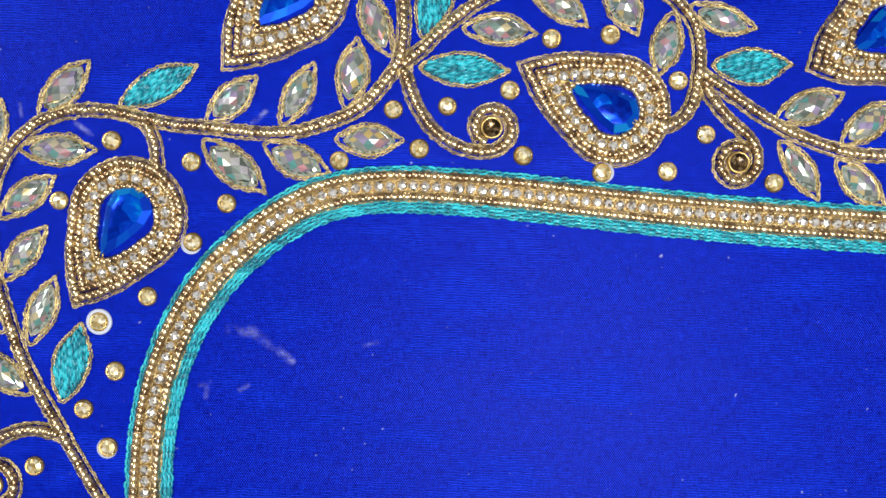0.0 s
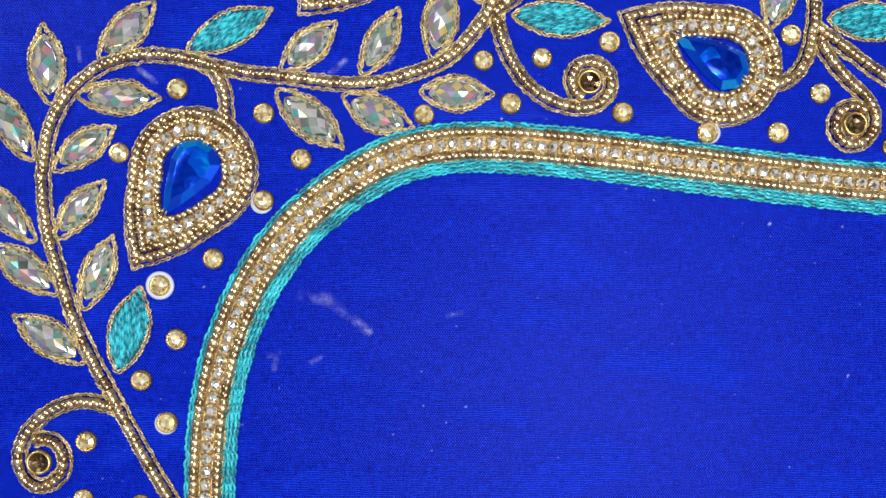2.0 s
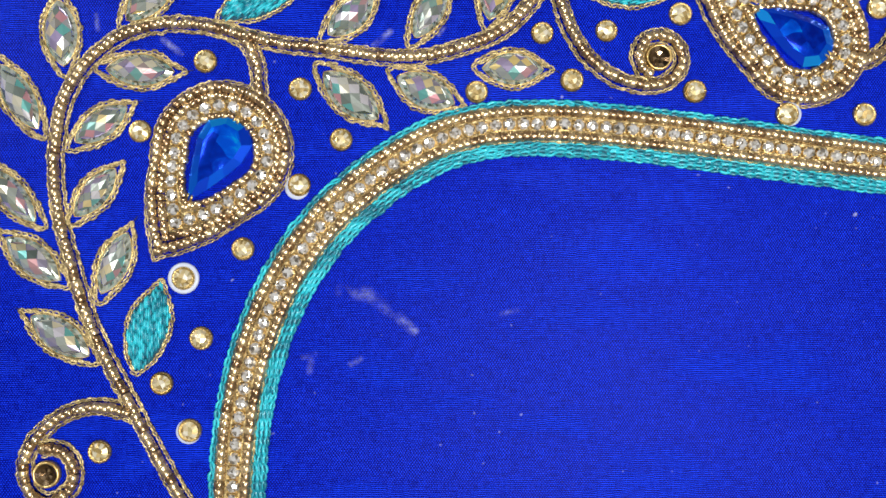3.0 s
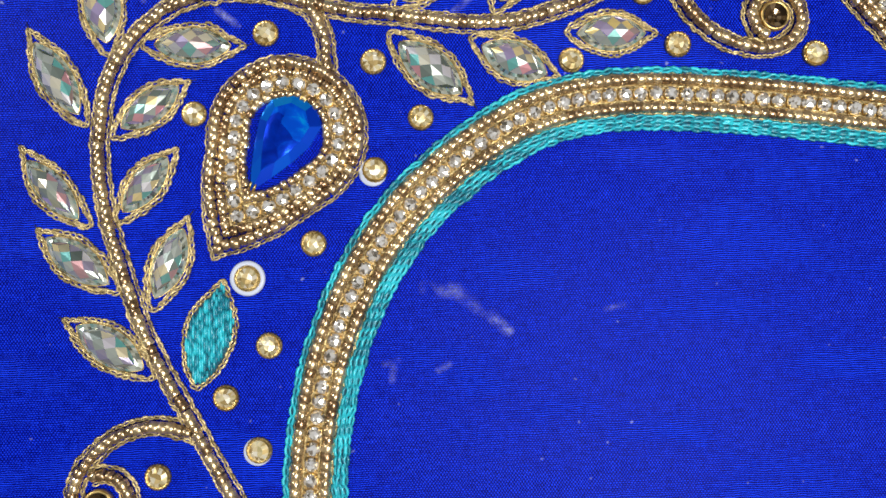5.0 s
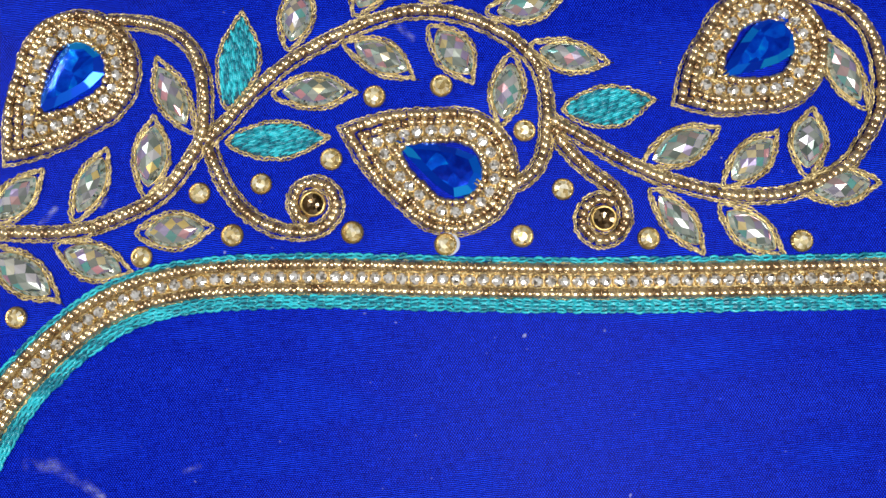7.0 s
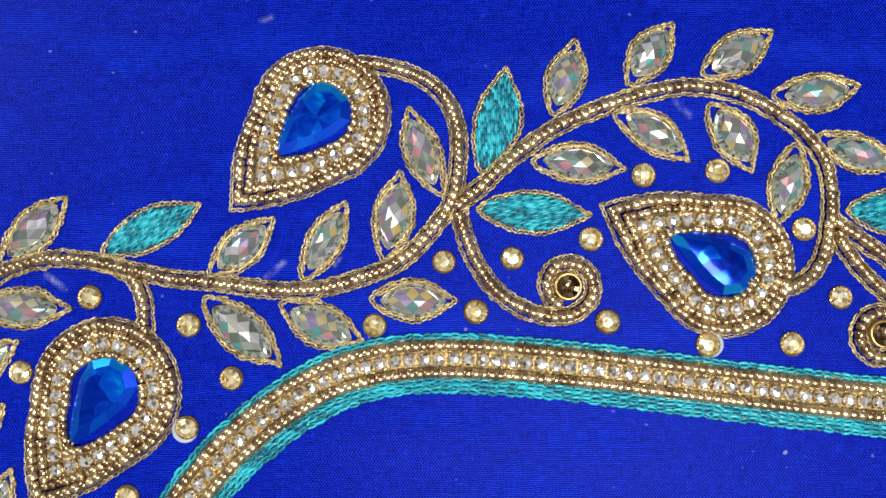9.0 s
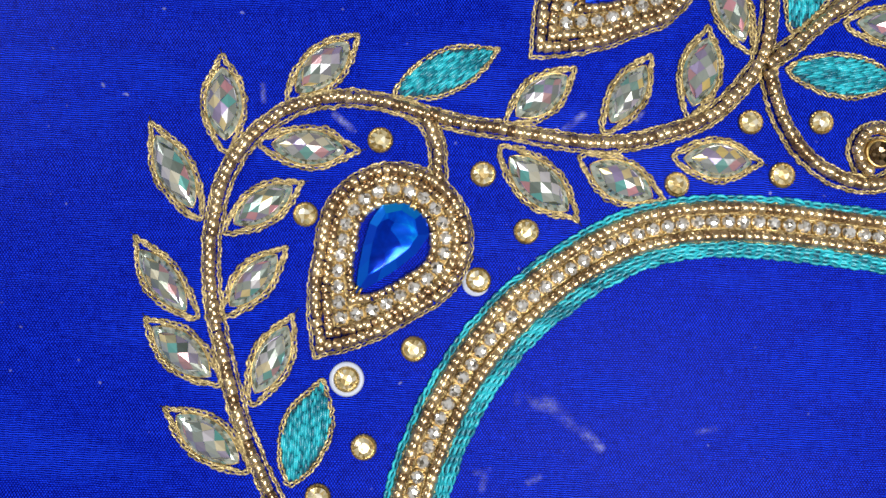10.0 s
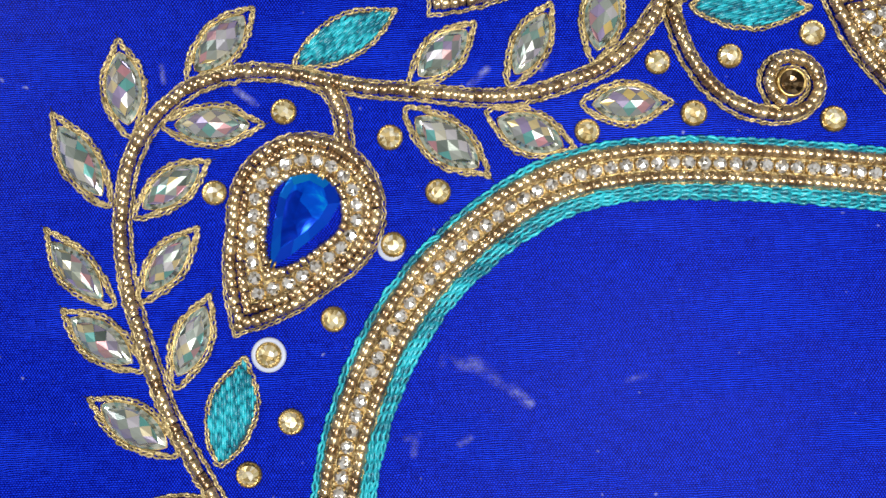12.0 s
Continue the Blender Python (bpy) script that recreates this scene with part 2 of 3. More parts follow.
def metal_material(name, dark, light, rough, per_object=True, metallic=1.0, coat=0.0):
    """Gold or silver whose tone varies from piece to piece."""
    m, nodes, links, bsdf = material(name)
    if per_object:
        value = nodes.new("ShaderNodeObjectInfo").outputs["Random"]
    else:
        value = nodes.new("ShaderNodeNewGeometry").outputs["Random Per Island"]
    co = nodes.new("ShaderNodeTexCoord").outputs["Object"]
    wear = node(nodes, "ShaderNodeTexNoise", Scale=700.0, Detail=3.0)
    links.new(co, wear.inputs["Vector"])
    value = math_node(nodes, links, "ADD", math_node(nodes, links, "MULTIPLY", value, 0.7), math_node(nodes, links, "MULTIPLY", wear.outputs["Fac"], 0.4), True)
    links.new(ramp(nodes, links, value, [(0.1, dark), (0.9, light)]), bsdf.inputs["Base Color"])
    bsdf.inputs["Metallic"].default_value = metallic
    links.new(math_node(nodes, links, "ADD", math_node(nodes, links, "MULTIPLY", math_node(nodes, links, "FRACT", math_node(nodes, links, "MULTIPLY", value, 7.3)), 0.2), rough - 0.08), bsdf.inputs["Roughness"])
    bsdf.inputs["Coat Weight"].default_value = coat
    bsdf.inputs["Coat Roughness"].default_value = 0.12
    return m


def facet_material(name, stops, rough, metallic=0.9, coat=0.6):
    """Foil-backed cut stone: each facet's reflection is painted as a random tint of its own."""
    m, nodes, links, bsdf = material(name)
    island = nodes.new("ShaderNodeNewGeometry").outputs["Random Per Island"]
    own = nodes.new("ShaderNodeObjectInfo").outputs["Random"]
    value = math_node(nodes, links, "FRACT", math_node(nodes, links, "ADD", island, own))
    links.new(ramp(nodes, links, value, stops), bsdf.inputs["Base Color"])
    bsdf.inputs["Metallic"].default_value = metallic
    bsdf.inputs["Roughness"].default_value = rough
    bsdf.inputs["Coat Weight"].default_value = coat
    bsdf.inputs["Coat Roughness"].default_value = 0.02
    return m


def thread_material(name, dark, light, rough, metallic, sheen=0.0):
    m, nodes, links, bsdf = material(name)
    island = nodes.new("ShaderNodeNewGeometry").outputs["Random Per Island"]
    co = nodes.new("ShaderNodeTexCoord").outputs["Object"]
    fibre = node(nodes, "ShaderNodeTexNoise", Scale=2600.0, Detail=2.0)
    links.new(co, fibre.inputs["Vector"])
    value = math_node(nodes, links, "ADD", math_node(nodes, links, "MULTIPLY", island, 0.55), math_node(nodes, links, "MULTIPLY", fibre.outputs["Fac"], 0.5), True)
    links.new(ramp(nodes, links, value, [(0.12, dark), (0.9, light)]), bsdf.inputs["Base Color"])
    bsdf.inputs["Metallic"].default_value = metallic
    bsdf.inputs["Roughness"].default_value = rough
    bsdf.inputs["Sheen Weight"].default_value = sheen
    bump = node(nodes, "ShaderNodeBump", Strength=0.6, Distance=0.0001)
    links.new(fibre.outputs["Fac"], bump.inputs["Height"])
    links.new(bump.outputs[0], bsdf.inputs["Normal"])
    return m


def plain_material(name, a, b, rough, scale=6.0):
    m, nodes, links, bsdf = material(name)
    co = nodes.new("ShaderNodeTexCoord").outputs["Object"]
    grain = node(nodes, "ShaderNodeTexNoise", Scale=scale, Detail=5.0)
    links.new(co, grain.inputs["Vector"])
    links.new(ramp(nodes, links, grain.outputs["Fac"], [(0.3, a), (0.7, b)]), bsdf.inputs["Base Color"])
    bsdf.inputs["Roughness"].default_value = rough
    return m


FABRIC = fabric_material()
BEAD = metal_material("gold_lined_bead", (0.25, 0.14, 0.065), (0.9, 0.71, 0.41), 0.27, metallic=0.88, coat=0.5)
BEAD_JOINED = metal_material("gold_lined_bead_joined", (0.25, 0.14, 0.065), (0.9, 0.71, 0.41), 0.27, per_object=False, metallic=0.88, coat=0.5)
CUP = metal_material("gold_cup", (0.5, 0.33, 0.1), (0.85, 0.62, 0.25), 0.36)
# bright and dark stops below stand for what single facets reflect
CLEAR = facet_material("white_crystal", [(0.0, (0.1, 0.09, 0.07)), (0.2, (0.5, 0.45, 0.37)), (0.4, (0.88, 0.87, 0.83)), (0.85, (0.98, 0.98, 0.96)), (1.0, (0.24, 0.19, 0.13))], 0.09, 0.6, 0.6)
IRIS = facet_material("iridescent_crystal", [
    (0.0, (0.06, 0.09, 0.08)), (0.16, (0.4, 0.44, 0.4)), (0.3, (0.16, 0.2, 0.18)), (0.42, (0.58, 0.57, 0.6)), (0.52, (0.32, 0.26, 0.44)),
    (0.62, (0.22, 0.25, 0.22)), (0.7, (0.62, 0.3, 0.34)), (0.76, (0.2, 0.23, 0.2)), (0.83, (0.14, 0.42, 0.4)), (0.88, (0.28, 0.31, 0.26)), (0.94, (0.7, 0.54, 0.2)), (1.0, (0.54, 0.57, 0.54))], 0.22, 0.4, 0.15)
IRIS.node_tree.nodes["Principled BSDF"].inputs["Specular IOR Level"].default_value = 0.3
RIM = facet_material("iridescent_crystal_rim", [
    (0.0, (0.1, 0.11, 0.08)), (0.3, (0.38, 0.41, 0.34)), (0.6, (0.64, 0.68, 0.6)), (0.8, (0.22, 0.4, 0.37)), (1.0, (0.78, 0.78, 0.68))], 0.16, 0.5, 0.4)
CHAMPAGNE = facet_material("champagne_crystal", [(0.0, (0.28, 0.19, 0.06)), (0.3, (0.66, 0.5, 0.22)), (0.55, (0.92, 0.82, 0.54)), (0.75, (0.5, 0.42, 0.19)), (0.9, (0.97, 0.93, 0.78)), (1.0, (0.4, 0.27, 0.09))], 0.3, 0.5, 0.4)
SMOKY = facet_material("smoky_crystal", [(0.0, (0.02, 0.012, 0.006)), (0.6, (0.14, 0.08, 0.03)), (1.0, (0.42, 0.3, 0.17))], 0.16, 0.7, 0.3)
BLUE_GEM = facet_material("sapphire_crystal", [(0.0, (0.0, 0.03, 0.6)), (0.5, (0.0, 0.09, 0.9)), (0.8, (0.0, 0.2, 1.0)), (1.0, (0.01, 0.4, 1.0))], 0.22, 0.7, 0.15)


def blue_table_material():
    """The broad face of the blue stones: reflections from the cut below, painted as deep and lighter patches."""
    m, nodes, links, bsdf = material("sapphire_table")
    co = nodes.new("ShaderNodeTexCoord").outputs["Object"]
    bend = node(nodes, "ShaderNodeTexNoise", Scale=160.0, Detail=1.0)
    links.new(co, bend.inputs["Vector"])
    moved = nodes.new("ShaderNodeVectorMath")
    moved.operation = "MULTIPLY_ADD"
    links.new(bend.outputs["Color"], moved.inputs[0])
    moved.inputs[1].default_value = (0.004, 0.004, 0)
    links.new(co, moved.inputs[2])
    # cells and streaks paint the stone's inner reflections into the base colour
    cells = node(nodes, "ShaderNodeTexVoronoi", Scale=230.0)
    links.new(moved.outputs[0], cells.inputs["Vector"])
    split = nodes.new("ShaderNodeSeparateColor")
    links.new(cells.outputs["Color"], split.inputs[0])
    inner_glints = node(nodes, "ShaderNodeTexNoise", Scale=420.0, Detail=3.0)
    links.new(moved.outputs[0], inner_glints.inputs["Vector"])
    value = math_node(nodes, links, "ADD", math_node(nodes, links, "MULTIPLY", split.outputs[0], 0.6), math_node(nodes, links, "MULTIPLY", math_node(nodes, links, "SUBTRACT", inner_glints.outputs["Fac"], 0.4, True), 1.0), True)
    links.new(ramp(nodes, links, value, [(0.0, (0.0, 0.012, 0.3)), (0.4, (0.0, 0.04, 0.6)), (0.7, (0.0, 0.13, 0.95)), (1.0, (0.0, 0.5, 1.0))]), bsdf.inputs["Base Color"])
    bsdf.inputs["Metallic"].default_value = 0.6
    bsdf.inputs["Roughness"].default_value = 0.16
    bsdf.inputs["Specular IOR Level"].default_value = 0.2
    bsdf.inputs["Coat Weight"].default_value = 0.12
    bsdf.inputs["Coat Roughness"].default_value = 0.03
    wave = node(nodes, "ShaderNodeBump", Strength=0.5, Distance=0.0012)
    links.new(bend.outputs["Fac"], wave.inputs["Height"])
    links.new(wave.outputs[0], bsdf.inputs["Normal"])
    return m


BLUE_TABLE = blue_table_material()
ZARI = thread_material("gold_zari_thread", (0.1, 0.06, 0.018), (0.86, 0.7, 0.36), 0.38, 0.55)
# ramp's light end paints strand highlights, its dark end the gaps
TEAL = thread_material("turquoise_silk_thread", (0.0, 0.05, 0.11), (0.04, 0.64, 0.76), 0.28, 0.0, 0.0)
GILT = metal_material("gilt_strip", (0.18, 0.115, 0.04), (0.4, 0.28, 0.12), 0.45, per_object=False)
# dark teal fill that stands for the shade in gaps between stitches
TEAL_GAP_SHADE = plain_material("turquoise_gap_shade", (0.0, 0.035, 0.08), (0.0, 0.1, 0.15), 0.7, 1500.0)
WHITE_RING = plain_material("white_plastic", (0.45, 0.5, 0.64), (0.52, 0.57, 0.7), 0.4, 200.0)
WALL = plain_material("wall_paint", (0.76, 0.75, 0.72), (0.82, 0.81, 0.78), 0.85)
FLOOR = plain_material("floor_tile", (0.5, 0.47, 0.43), (0.56, 0.53, 0.5), 0.5)
WOOD = plain_material("table_wood", (0.2, 0.12, 0.06), (0.3, 0.18, 0.09), 0.5, 20.0)

# ---- geometry helpers: plans in millimetres ----


class Pile:
    """Vertices and faces that pile up into one mesh."""

    def __init__(self):
        self.verts, self.faces = [], []

    def add(self, verts, faces):
        n = len(self.verts)
        self.verts += [tuple(float(c) for c in v) for v in verts]
        self.faces += [tuple(n + i for i in f) for f in faces]

    def tube(self, points, radii, sides=5, flat=1.0):
        points = [np.array(p, float) for p in points]
        verts, faces, n = [], [], len(points)
        for i, p in enumerate(points):
            way = points[min(i + 1, n - 1)] - points[max(i - 1, 0)]
            way = way / (np.linalg.norm(way) + 1e-9)
            side = np.cross(way, (0, 0, 1.0))
            side = side / (np.linalg.norm(side) + 1e-9)
            up = np.cross(side, way)
            for k in range(sides):
                a = 2 * math.pi * k / sides
                verts.append(p + radii[i] * (math.cos(a) * side + flat * math.sin(a) * up))
        for i in range(n - 1):
            for k in range(sides):
                faces.append((i * sides + k, (i + 1) * sides + k, (i + 1) * sides + (k + 1) % sides, i * sides + (k + 1) % sides))
        faces.append(tuple(range(sides)))
        faces.append(tuple(reversed(range((n - 1) * sides, n * sides))))
        self.add(verts, faces)

    def mesh(self, name, mat, smooth=True, centre=(0, 0, 0)):
        data = bpy.data.meshes.new(name)
        data.from_pydata([tuple((c - o) * MM for c, o in zip(v, centre)) for v in self.verts], [], self.faces)
        data.materials.append(mat)
        if smooth:
            data.polygons.foreach_set("use_smooth", [True] * len(data.polygons))
        data.update()
        return data


def thing(name, x, y, label, category, group="", z=0.0):
    ob = new(name)
    ob.empty_display_size = 0.005
    ob.location = (x * MM, y * MM, z * MM)
    return tagged(ob, label, category, group)


def part(name, data, parent, x=0, y=0, z=0, turn=0.0, label="", kind="", scale=1.0):
    ob = new(name, data)
    ob.parent = parent
    ob.location = (x * MM, y * MM, z * MM)
    ob.rotation_euler = (0, 0, turn)
    ob.scale = (scale, scale, scale)
    return tagged(ob, label, "", "", kind)


def smooth_path(points, closed=False, steps=14):
    """A Catmull-Rom curve through the points."""
    p = [np.array(q, float) for q in points]
    n, out = len(p), []
    for i in range(n if closed else n - 1):
        if closed:
            a, b, c, d = p[i - 1], p[i], p[(i + 1) % n], p[(i + 2) % n]
        else:
            b, c = p[i], p[i + 1]
            a = p[i - 1] if i else 2 * b - c
            d = p[i + 2] if i + 2 < n else 2 * c - b
        for k in range(steps):
            u = k / steps
            out.append(0.5 * (2 * b + (c - a) * u + (2 * a - 5 * b + 4 * c - d) * u * u + (3 * b - a - 3 * c + d) * u ** 3))
    out.append(p[0] if closed else p[-1])
    return np.array(out)


def eased(path, reach):
    """The path with its bends eased over a stretch of about reach each way."""
    pts, _, step = even(path, 0.5)
    n = max(1, int(reach / step))
    out = []
    for i in range(len(pts)):
        k = min(n, i, len(pts) - 1 - i)
        out.append(pts[i - k:i + k + 1].mean(0))
    return np.array(out)


def even(path, pitch, closed=False):
    """Points and unit directions at even steps along a path."""
    gaps = np.hypot(*np.diff(path, axis=0).T)
    run = np.concatenate(([0], np.cumsum(gaps)))
    n = max(2, int(round(run[-1] / pitch)))
    at = (np.arange(n) + (0.0 if closed else 0.5)) * run[-1] / n
    pts = np.stack([np.interp(at, run, path[:, k]) for k in (0, 1)], 1)
    h = 0.35 * pitch
    fore = np.stack([np.interp(np.minimum(at + h, run[-1]), run, path[:, k]) for k in (0, 1)], 1)
    back = np.stack([np.interp(np.maximum(at - h, 0), run, path[:, k]) for k in (0, 1)], 1)
    way = fore - back
    return pts, way / (np.hypot(*way.T)[:, None] + 1e-9), run[-1] / n


def beside(path, off):
    """The path moved to its left by off."""
    way = np.gradient(path, axis=0)
    way = way / (np.hypot(*way.T)[:, None] + 1e-9)
    return path + off * np.stack([-way[:, 1], way[:, 0]], 1)


def chain_stitch(pile, path, pitch, wide, thick, base=0.0, closed=False, loose=1.0):
    """A row of looped stitches, each two strands that part and meet, unevenly drawn."""
    pts, way, step = even(path, pitch, closed)
    for (x, y), (dx, dy) in zip(pts, way):
        nx, ny = -dy, dx
        sway = random.gauss(0, 0.09) * loose * wide
        swing, long = random.gauss(0, 0.14) * loose, step * random.uniform(1.15, 1.5)
        z = base + thick * random.uniform(0.95, 1.35)
        for side in (-1, 1):
            spread_by = random.uniform(0.7, 1.15)
            strand = []
            for u, spread, rise in ((-0.5, 0.1, -0.1), (-0.22, 0.85, 0.1), (0.12, 1.0, 0.4), (0.5, 0.25, 0.8)):
                o = side * spread * spread_by * (wide / 2 - thick * 0.75) + swing * u * wide * 2 + sway
                strand.append((x + dx * u * long + nx * o, y + dy * u * long + ny * o, z + rise * thick))
            t = thick * random.uniform(0.75, 1.2)
            pile.tube(strand, (t * 0.75, t, t * 1.05, t * 0.7), 5)


# ---- shared small pieces ----


def bead_mesh(radius, half):
    """A short glass bead with a hole along x, lying on z = 0, a little uneven."""
    pile, sides = Pile(), 10
    profile = [(-half * 0.85, radius * 0.42), (-half, radius * 0.78), (-half * 0.7, radius * 0.97), (half * 0.7, radius * 0.97), (half, radius * 0.78), (half * 0.85, radius * 0.42)]
    verts = []
    for x, r in profile:
        for k in range(sides):
            a, q = 2 * math.pi * k / sides, r * random.uniform(0.93, 1.05)
            verts.append((x * random.uniform(0.9, 1.08), q * math.cos(a), radius + q * math.sin(a)))
    faces = [(i * sides + k, i * sides + (k + 1) % sides, (i + 1) * sides + (k + 1) % sides, (i + 1) * sides + k) for i in range(len(profile) - 1) for k in range(sides)]
    pile.add(verts, faces)
    return pile


BEAD_PILES = [bead_mesh(1.25, 0.95) for _ in range(6)]
BEADS = [p.mesh("bead", BEAD) for p in BEAD_PILES]
SMALL_BEADS = [bead_mesh(1.03, 0.84).mesh("small_bead", BEAD) for _ in range(5)]


def cut_round(radius, low, high, table, sides):
    """A round cut stone: table, star and girdle facets, each its own island."""
    pile = Pile()
    girdle = [(radius * math.cos(2 * math.pi * k / (2 * sides)), radius * math.sin(2 * math.pi * k / (2 * sides)), low) for k in range(2 * sides)]
    top = [(radius * table * math.cos(2 * math.pi * (k + 0.0) / sides), radius * table * math.sin(2 * math.pi * k / sides), high) for k in range(sides)]
    mid = [(radius * 0.82 * math.cos(2 * math.pi * (k + 0.5) / sides), radius * 0.82 * math.sin(2 * math.pi * (k + 0.5) / sides), low + (high - low) * 0.62) for k in range(sides)]
    foot = [(x * 0.97, y * 0.97, 0) for x, y, _ in girdle]
    for k in range(sides):
        n = (k + 1) % sides
        pile.add([top[k], mid[k], top[n]], [(0, 1, 2)])
        pile.add([top[k], mid[k - 1], girdle[2 * k], mid[k]], [(0, 1, 2, 3)])
        pile.add([mid[k], girdle[2 * k], girdle[2 * k + 1]], [(0, 1, 2)])
        pile.add([mid[k], girdle[2 * k + 1], girdle[(2 * k + 2) % (2 * sides)]], [(0, 1, 2)])
    pile.add(top, [tuple(range(sides))])
    for k in range(2 * sides):
        n = (k + 1) % (2 * sides)
        pile.add([girdle[k], foot[k], foot[n], girdle[n]], [(0, 1, 2, 3)])
    return pile


def lathe(profile, sides=24, closed=False):
    pile = Pile()
    verts = [(r * math.cos(2 * math.pi * k / sides), r * math.sin(2 * math.pi * k / sides), z) for r, z in profile for k in range(sides)]
    n = len(profile)
    faces = [(i * sides + k, i * sides + (k + 1) % sides, ((i + 1) % n) * sides + (k + 1) % sides, ((i + 1) % n) * sides + k) for i in range(n if closed else n - 1) for k in range(sides)]
    pile.add(verts, faces)
    return pile




def crystal_mesh():
    pile = cut_round(1.5, 0.85, 1.6, 0.6, 8)
    pile.verts = [(x, y, z + (random.uniform(-0.12, 0.12) if z > 0.9 else 0)) for x, y, z in pile.verts]
    rim = [(0.9 * math.cos(2 * math.pi * k / 8), 0.9 * math.sin(2 * math.pi * k / 8), 1.7 + random.uniform(-0.1, 0.1)) for k in range(8)]
    for k in range(8):
        pile.add([(0, 0, 1.86), rim[k], rim[(k + 1) % 8]], [(0, 1, 2)])
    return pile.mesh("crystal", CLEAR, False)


CRYSTALS = [crystal_mesh() for _ in range(6)]
cup = lathe([(0.9, 0.0), (1.5, 0.1), (1.6, 0.85), (1.52, 1.0), (1.42, 0.9), (1.3, 0.5)], 12)
for k in range(4):
    a = math.pi / 4 + k * math.pi / 2
    cup.tube([(1.58 * math.cos(a), 1.58 * math.sin(a), 0.6), (1.52 * math.cos(a), 1.52 * math.sin(a), 1.2), (1.2 * math.cos(a), 1.2 * math.sin(a), 1.45)], (0.22, 0.22, 0.16), 5)
CUP_DATA = cup.mesh("cup", CUP)

TAKEN = []


def bead_row(parent, path, pitch, clear=1.35, size=1.0, data=None, origin=(0, 0), closed=False, name="bead"):
    """Beads threaded along a path, each an object; none where another bead already lies."""
    pts, way, _ = even(path, pitch, closed)
    fresh = []
    for (x, y), (dx, dy) in zip(pts, way):
        if any((x - a) ** 2 + (y - b) ** 2 < clear * clear for a, b in TAKEN):
            continue
        fresh.append((x, y))
        x, y = x + random.uniform(-0.16, 0.16), y + random.uniform(-0.16, 0.16)
        part(name, random.choice(data or BEADS), parent, x - origin[0], y - origin[1], 0, math.atan2(dy, dx) + random.uniform(-0.22, 0.22), scale=size * random.uniform(0.88, 1.08))
    TAKEN.extend(fresh)


def crystal_row(parent, path, pitch, origin=(0, 0), closed=False):
    pts, way, _ = even(path, pitch, closed)
    for (x, y), (dx, dy) in zip(pts, way):
        c = part("crystal_cup", CUP_DATA, parent, x - origin[0], y - origin[1], 0, math.atan2(dy, dx))
        s = part("crystal", random.choice(CRYSTALS), c, 0, 0, 0.25, random.uniform(0, 6.28), "faceted white crystal")
        s.rotation_euler = (random.uniform(-0.16, 0.16), random.uniform(-0.16, 0.16), random.uniform(0, 6.28))


# ---- the place: room, table, cloth ----


def box(name, x0, y0, z0, x1, y1, z1, mat):
    data = bpy.data.meshes.new(name)
    v = [(x, y, z) for z in (z0, z1) for y in (y0, y1) for x in (x0, x1)]
    data.from_pydata(v, [], [(0, 2, 3, 1), (4, 5, 7, 6), (0, 1, 5, 4), (2, 6, 7, 3), (0, 4, 6, 2), (1, 3, 7, 5)])
    data.materials.append(mat)
    return new(name, data)


tagged(box("floor", -2.3, -2.3, -0.86, 2.3, 2.3, -0.76, FLOOR), "plain tiled floor of the room", "floor", "", "structure")
tagged(box("ceiling", -2.3, -2.3, 1.7, 2.3, 2.3, 1.8, WALL), "plain painted ceiling over the table", "ceiling", "", "structure")
for name, x0, y0, x1, y1 in (("wall_north", -2.3, 2.2, 2.3, 2.3), ("wall_south", -2.3, -2.3, 2.3, -2.2), ("wall_east", 2.2, -2.2, 2.3, 2.2), ("wall_west", -2.3, -2.2, -2.2, 2.2)):
    tagged(box(name, x0, y0, -0.76, x1, y1, 1.7, WALL), "plain painted wall closing the room", "wall", "", "structure")
table = tagged(new("work_table"), "plain wooden table under the blue cloth", "table")
table.location = (0.06, 0.07, -0.76)
top = box("tabletop", -0.62, -0.46, 0.724, 0.62, 0.46, 0.7594, WOOD)
top.parent = table
for x in (-0.56, 0.56):
    for y in (-0.4, 0.4):
        leg = box("leg", x - 0.03, y - 0.03, 0.0, x + 0.03, y + 0.03, 0.724, WOOD)
        leg.parent = table
cloth = box("blouse_fabric", -0.5, -0.36, -0.0006, 0.62, 0.5, 0.0, FABRIC)
tagged(cloth, "royal blue silk blouse fabric with fine weave and chalk smudges", "fabric", "", "structure")

# ---- neckline border ----


def strip(path, wide, high, centre, closed=False, mat=None, name="gilt_strip"):
    """A flat ribbon under a row of crystals or stitches."""
    pts, way, _ = even(path, 1.0, closed)
    left = pts + np.stack([-way[:, 1], way[:, 0]], 1) * wide / 2
    right = pts - np.stack([-way[:, 1], way[:, 0]], 1) * wide / 2
    pile, n = Pile(), len(pts)
    verts = [(*p, z) for row, z in ((left, 0.0), (left, high), (right, high), (right, 0.0)) for p in row]
    faces = []
    for i in range(n if closed else n - 1):
        j = (i + 1) % n
        for k in range(3):
            faces.append((k * n + i, k * n + j, (k + 1) * n + j, (k + 1) * n + i))
    pile.add(verts, faces)
    return pile.mesh(name, mat or GILT, False, (*centre, 0))


